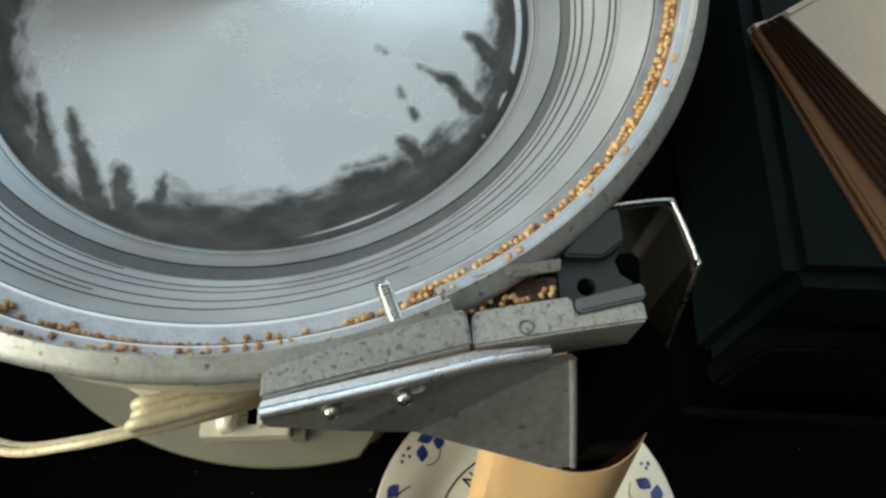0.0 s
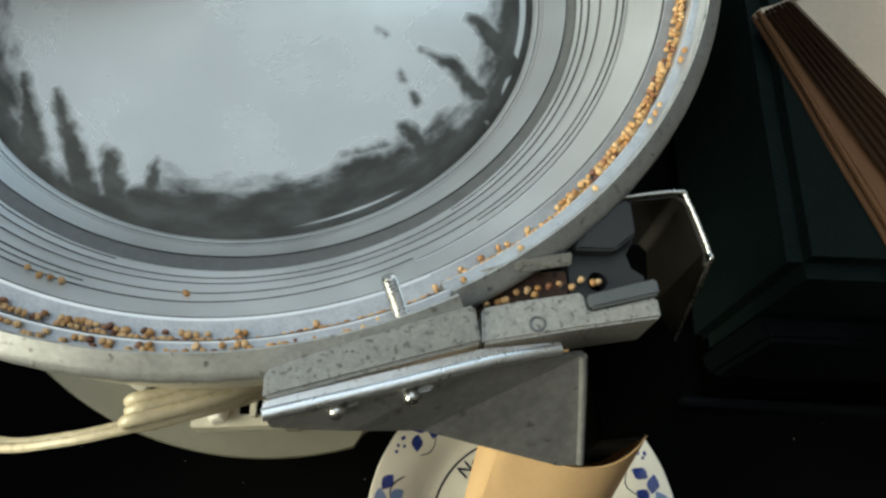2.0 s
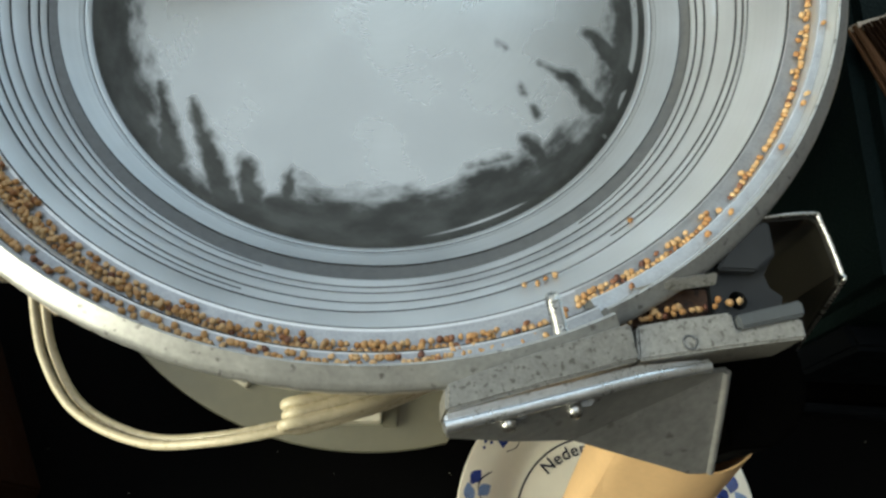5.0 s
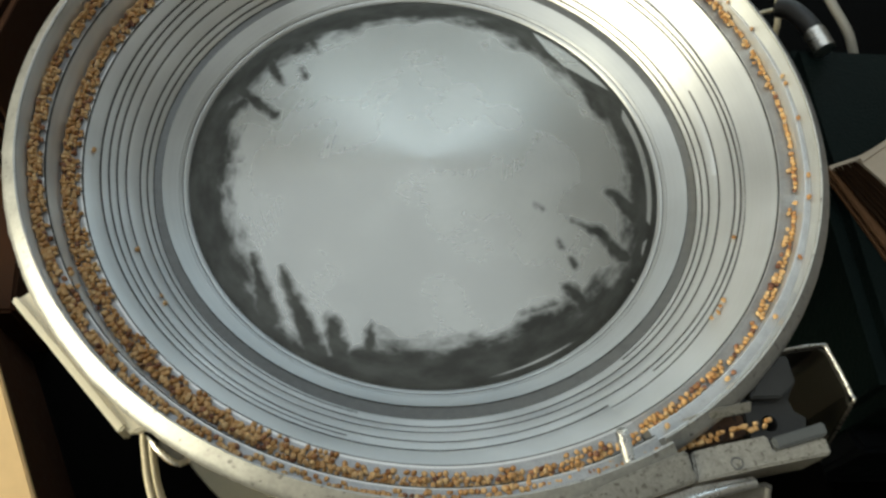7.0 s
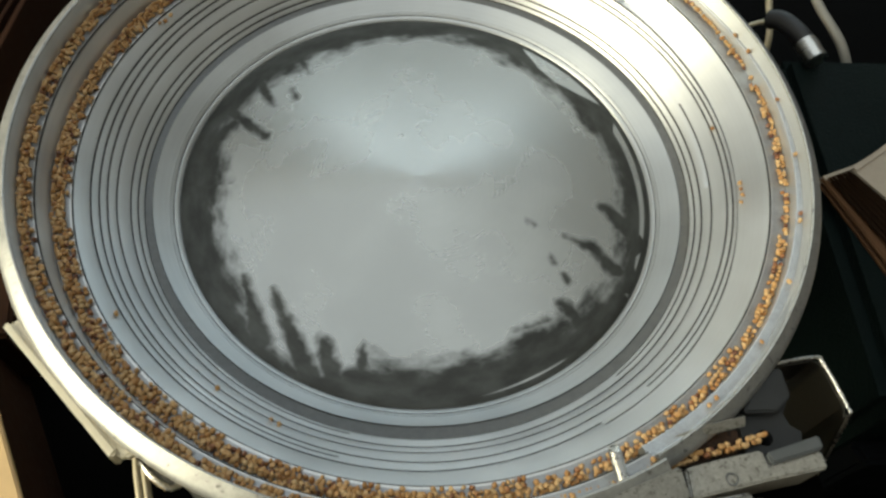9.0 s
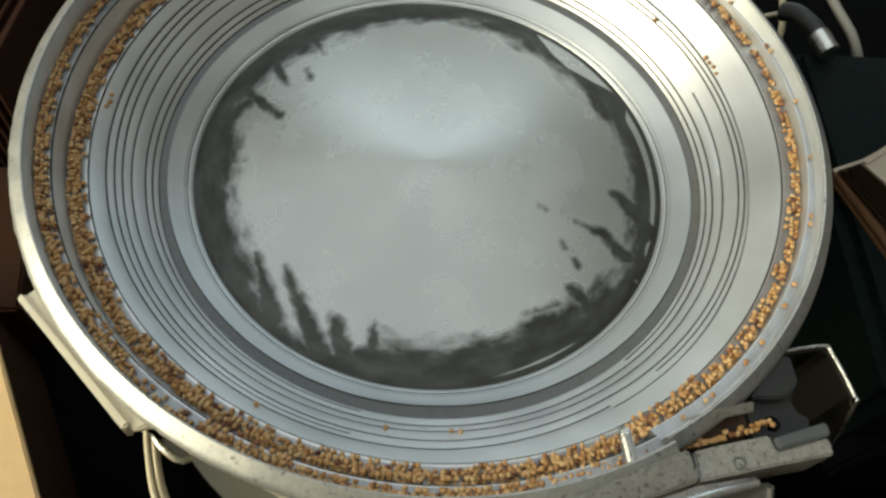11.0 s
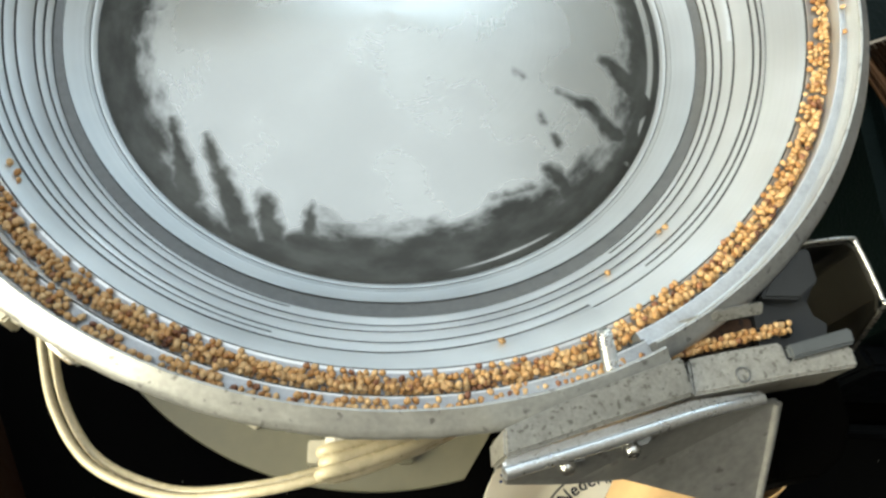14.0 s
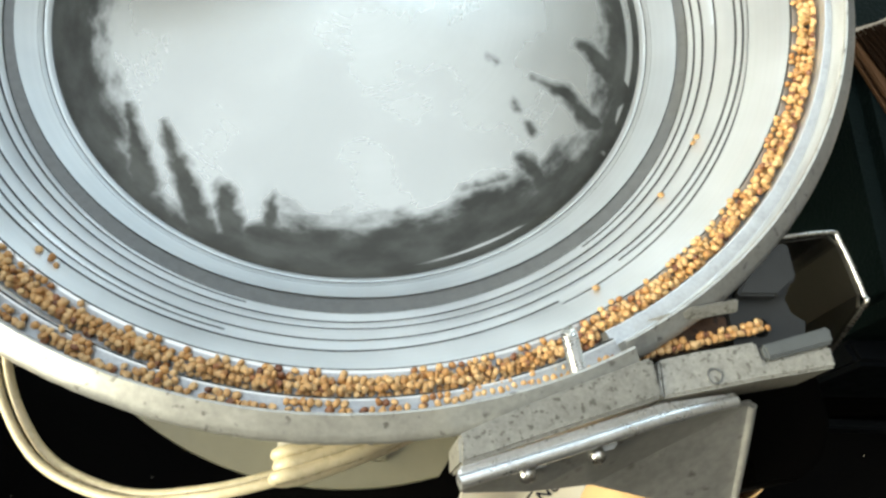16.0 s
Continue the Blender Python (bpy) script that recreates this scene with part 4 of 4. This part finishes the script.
def left_side():
    # a board and a stack of brown packets stand beside the base
    b = thing("board", (-0.2, -0.12, 0), "light wooden board standing beside the counter", "board")
    part("plank", prism([(-189.5, -22), (-127.5, -151), (-150, -200), (-240, -200), (-240, -22)], -64, -60, 0.0008), M_WOOD, b)
    # lower part of the board, in a much darker brown than its top
    part("block", prism([(-194, -24), (-132, -151), (-153, -197), (-238, -197), (-238, -24)], -140, -64.2, 0.001), M_CARTON, b, "dark brown lower part of the board")
    for k in range(7):
        e = thing("packet", ((-232 + k * 5) / 1000, 0.075, 0.0, 0, 0, -14 + k), "dark brown paper packet standing on edge", "packet", "standing packets")
        bm = bmesh.new()
        box(-0.0012, 0.0, 0.0, 0.0012, 0.13, 0.105 - 0.002 * (k % 3), bm=bm)
        bmesh.ops.bevel(bm, geom=bm.edges[:], offset=0.0005, segments=1, affect="EDGES")
        ob = part("paper", bm, M_CARTON, None)
        ob.parent = e
    c = thing("carton", (-0.2, 0.02, 0), "brown cardboard carton beside the packets", "carton")
    part("side", prism([(-250, 60), (-196, 62), (-186, -20), (-250, -20)], -140, -90, 0.0015), M_CARTON, c)


left_side()


def leads():
    p = thing("jack_lead", (0.203, 0.147, ZB - 0.041), "black jack plug with a metal collar and a cream lead", "plug")
    part("sleeve", tube([(191, 128, -30), (195, 122, -26), (199, 111, -24), (201, 104, -24)], 5.0, 16), M_BLACKC, p, "black rubber sleeve", 50)
    part("collar", tube([(200.8, 105, -24), (203.5, 93, -24.3)], 5.6, 20), M_STEEL, p, "knurled metal collar", 40)
    part("lead", tube([(193, 127, -30), (184, 127, -32), (178, 125, -36), (172, 120, -60), (165, 110, -100)], 1.2, 8), M_CORD, p, "thin cream lead", 60)
    q = thing("cable", (0.22, 0.17, 0), "grey cable hanging behind the case", "cable")
    part("cord", tube([(222, 178, -20), (228, 155, -38), (238, 122, -46), (245, 108, -70), (247, 107, -137)], 2.6, 10), M_GREYC, q, "", 60)
    r = thing("cable", (0.2, 0.17, 0), "thin pale cable running up behind the case", "cable")
    part("cord", tube([(203, 190, -20), (202, 154, -40), (201, 130, -60), (200, 118, -137)], 1.8, 10), M_CORD, r, "", 60)


leads()


def dust():
    """Crumbs and dust specks on the black table top."""
    r = random.Random(3)
    bm = bmesh.new()
    for k in range(60):
        x, y, q = r.uniform(-0.16, 0.26), r.uniform(-0.24, -0.10), r.uniform(0.0001, 0.00028)
        made = bmesh.ops.create_icosphere(bm, subdivisions=1, radius=q)["verts"]
        bmesh.ops.translate(bm, verts=made, vec=(x, y, q * 0.8))
    tagged(part("dust", bm, M_GREYC), "pale dust specks on the black table", "dust", kind="stuff")


dust()

# ---- seeds ----
rng = random.Random(11)
SEED = 0.88        # mean radius, millimetres


def seed_mesh(bm, x, y, z, size=1.0):
    """One slightly flattened seed at a place in millimetres."""
    made = bmesh.ops.create_icosphere(bm, subdivisions=2, radius=SEED * size / 1000)["verts"]
    turn = Euler((rng.uniform(0, 6.28), rng.uniform(0, 6.28), rng.uniform(0, 6.28))).to_matrix()
    sx, sz = rng.uniform(0.98, 1.22), rng.uniform(0.72, 0.92)
    ph = Vector((rng.uniform(0, 9), rng.uniform(0, 9), rng.uniform(0, 9)))
    for v in made:
        v.co *= 1 + 0.26 * noise.noise(v.co * 1100 + ph)
        v.co = turn @ Vector((v.co.x * sx, v.co.y, v.co.z * sz)) + Vector((x, y, z)) / 1000


def lane(u):
    """Outer edge of the seeds' bed at u degrees along the track, and its height."""
    e = edge(u)
    if u < 360:
        return e + width(u), cone(e) - 0.4
    R = rim(u - 360)[0]
    return R - 4.4 - (u - 360) / 360 - ledge_step(u - 360)[0], cone(e) - 0.4


def on_track(u, inward=0.0, up=0.0):
    if u > 700:
        r7, z7 = lane(700)
        a = radians(700 + CUT)
        s = (u - 700) * math.pi / 180 * 134
        s = s if s < 28 else 28 + (s - 28) * 0.6
        p = Vector((r7 * math.cos(a), r7 * math.sin(a), 0))
        way = Vector((95, -116.4, 0)) - p
        ln = way.length
        if s < ln:
            q = p + way * (s / ln)
            return pose(q.x / 1000, q.y / 1000, ZB + (z7 + (35.6 - z7) * min(1, s / 12) + up) / 1000, 0, 0, -78)
        fall = min((s - ln) * 12, 160)
        return pose(0.095, -0.1164 - 0.00035 * max(0, fall - 60), ZB + (35.6 - fall) / 1000, 0, 0, -78)
    r, z = lane(u)
    th = u + CUT
    a = radians(th)
    return pose((r - inward) * math.cos(a) / 1000, (r - inward) * math.sin(a) / 1000, ZB + (z + up) / 1000, 0, 0, th)


def cluster_object(name, seeds, label, group, kind="stuff"):
    bm = bmesh.new()
    for s in seeds:
        seed_mesh(bm, *s, size=rng.uniform(0.88, 1.1))
    ob = part(name, bm, M_SEED, None, "", 180)
    return tagged(ob, label, "seeds" if kind == "stuff" else "seed", group, kind)


STEP = 4.0
MOVERS = []


def lanes_at(u0):
    """How many seeds lie side by side at that place in the procession."""
    bands = ((55, 0), (232, 3.5), (250, 2.6), (268, 2.2), (285, 2.0), (313, 1.7), (319, 0.2), (349, 1.15), (414, 1.9), (444, 2.1), (569, 2.6))
    for end, many in bands:
        if u0 < end:
            return many
    return 0.0


def build_seeds():
    u0 = 72.0
    while u0 < 565:
        n = lanes_at(u0)
        late = u0 >= 425
        arc = radians(STEP) * (124 if u0 < 300 else 131)
        rows = round(arc / 1.66)
        main, spill = [], []
        for i in range(rows):
            cnt = int(n) + (rng.random() < n - int(n))
            if 1.0 < n <= 2.0 and rng.random() < 0.12:
                cnt = max(0, cnt - 1)
            for j in range(cnt):
                s = (-0.95 - 1.55 * j + rng.uniform(-0.25, 0.25), (i - rows / 2 + 0.5 * (j % 2)) * 1.66 + rng.uniform(-0.3, 0.3), SEED + 0.1 + (0.5 * rng.random()))
                (spill if late and (j > 1 or rng.random() < (0.45 if j else 0.15)) else main).append(s)
            if n > 1.7:
                for j in range(max(1, int(n) - 1)):
                    if rng.random() < (0.75 if n > 2.3 else 0.4):
                        s = (-1.7 - 1.5 * j + rng.uniform(-0.4, 0.4), (i - rows / 2) * 1.66 + rng.uniform(-0.5, 0.5), SEED * 2.5 + rng.uniform(0, 0.4))
                        (spill if late else main).append(s)
        if main:
            ob = cluster_object("seed_row", main, "tan and reddish-brown dried seeds creeping along the bowl's ledge", "seeds on the ledge")
            MOVERS.append((ob, u0, None))
        if spill:
            ob = cluster_object("seed_row", spill, "tan dried seeds that slip from the outer ledge to the inner one", "seeds on the ledge")
            MOVERS.append((ob, u0, rng.uniform(628, 684)))
        u0 += STEP
    # single file on the narrowing end of the track and in the outlet
    u0 = 520.0
    while u0 < 746:
        ob = cluster_object("seed", [(-0.95 - (1.5 if rng.random() < 0.42 else 0.3 * rng.random()), 0, SEED + 0.1)], "single tan dried seed on the outer ledge", "single seeds", "thing")
        MOVERS.append((ob, u0, None))
        u0 += rng.choice((0.5, 0.8, 1.0, 1.9)) if u0 > 640 else rng.uniform(0.4, 0.85)


STRAYS = []


def build_strays():
    # a few seeds on the fine grooves and high on the outer wall
    for r, z, t0, n in ((117.9, 22.9, -138, 4), (110.0, 14.4, -242.5, 2), (110.0, 14.4, -253, 1), (118.6, 23.4, -340, 3), (118.0, 22.9, -272.4, 1), (114.6, 19.4, -120, 1)):
        for k in range(n):
            ob = cluster_object("seed", [(0, 0, SEED)], "single tan dried seed on a groove of the bowl", "stray seeds", "thing")
            STRAYS.append((ob, r + rng.uniform(-0.5, 0.5), z + rng.uniform(-0.2, 0.2), t0 + k * 1.4 + rng.uniform(-0.3, 0.3)))
    a = -235.0
    while a < 20:
        ob = cluster_object("seed", [(0, 0, SEED)], "single tan dried seed on the upper step", "stray seeds", "thing")
        STRAYS.append((ob, None, None, a))
        a += rng.choice((1.3, 1.5, 4, 7, 11))


build_seeds()
build_strays()


BEATS = [k * 0.5 for k in range(31)] + [15.12, STOP, 15.34, 16.0]


def travel(u0):
    """Degrees along the track at each beat: the seeds gain speed on the outer turn, and stand once the drive is off."""
    u, t, out = u0, 0.0, []
    for beat in BEATS:
        while t < min(beat, STOP) - 1e-6:
            dt = min(0.1, min(beat, STOP) - t)
            u += dt * float(np.interp(u, (330, 400, 600, 660, 690), (12.8, 13.8, 14.8, 14.6, 13.0)))
            t += dt
        out.append((beat, u))
    return out


def motions():
    for ob, u0, drop in MOVERS:
        rows = []
        for t, u in travel(u0):
            if drop and u > drop:
                f = min(1.0, (u - drop) / 5)
                f = f * f * (3 - 2 * f)
                a, b = on_track(u if u < 700 else 700), on_track(u - 360)
                if f < 1 and u < 700:
                    pa, pb = a.translation, b.translation
                    m = Matrix.Translation(pa.lerp(pb, f) + Vector((0, 0, 0.001 * f))) @ pose(0, 0, 0, 0, 0, u + CUT)
                else:
                    m = Matrix.Translation(b.translation + Vector((0, 0, 0.001))) @ pose(0, 0, 0, 0, 0, u + CUT)
            else:
                m = on_track(u)
            rows.append((t, m))
        walk(ob, rows)
    for ob, r, z, a0 in STRAYS:
        rows = []
        for t in BEATS:
            a = a0 + (SPEED if r is not None else 16.0) * min(t, STOP)
            if r is None:
                psi = (a - CUT) % 360
                k, (sw, sh) = psi / 360, ledge_step(psi)
                rr, zz = rim(psi)[0] - 4.4 - k - max(0.5 * sw, 1.1), cone(edge(psi + 360)) + (sh + 0.2 if sw > 1.0 else -0.3)
            else:
                rr, zz = r, z
            rows.append((t, pose(rr * math.cos(radians(a)) / 1000, rr * math.sin(radians(a)) / 1000, ZB + zz / 1000, 0, 0, a)))
        walk(ob, rows)


motions()
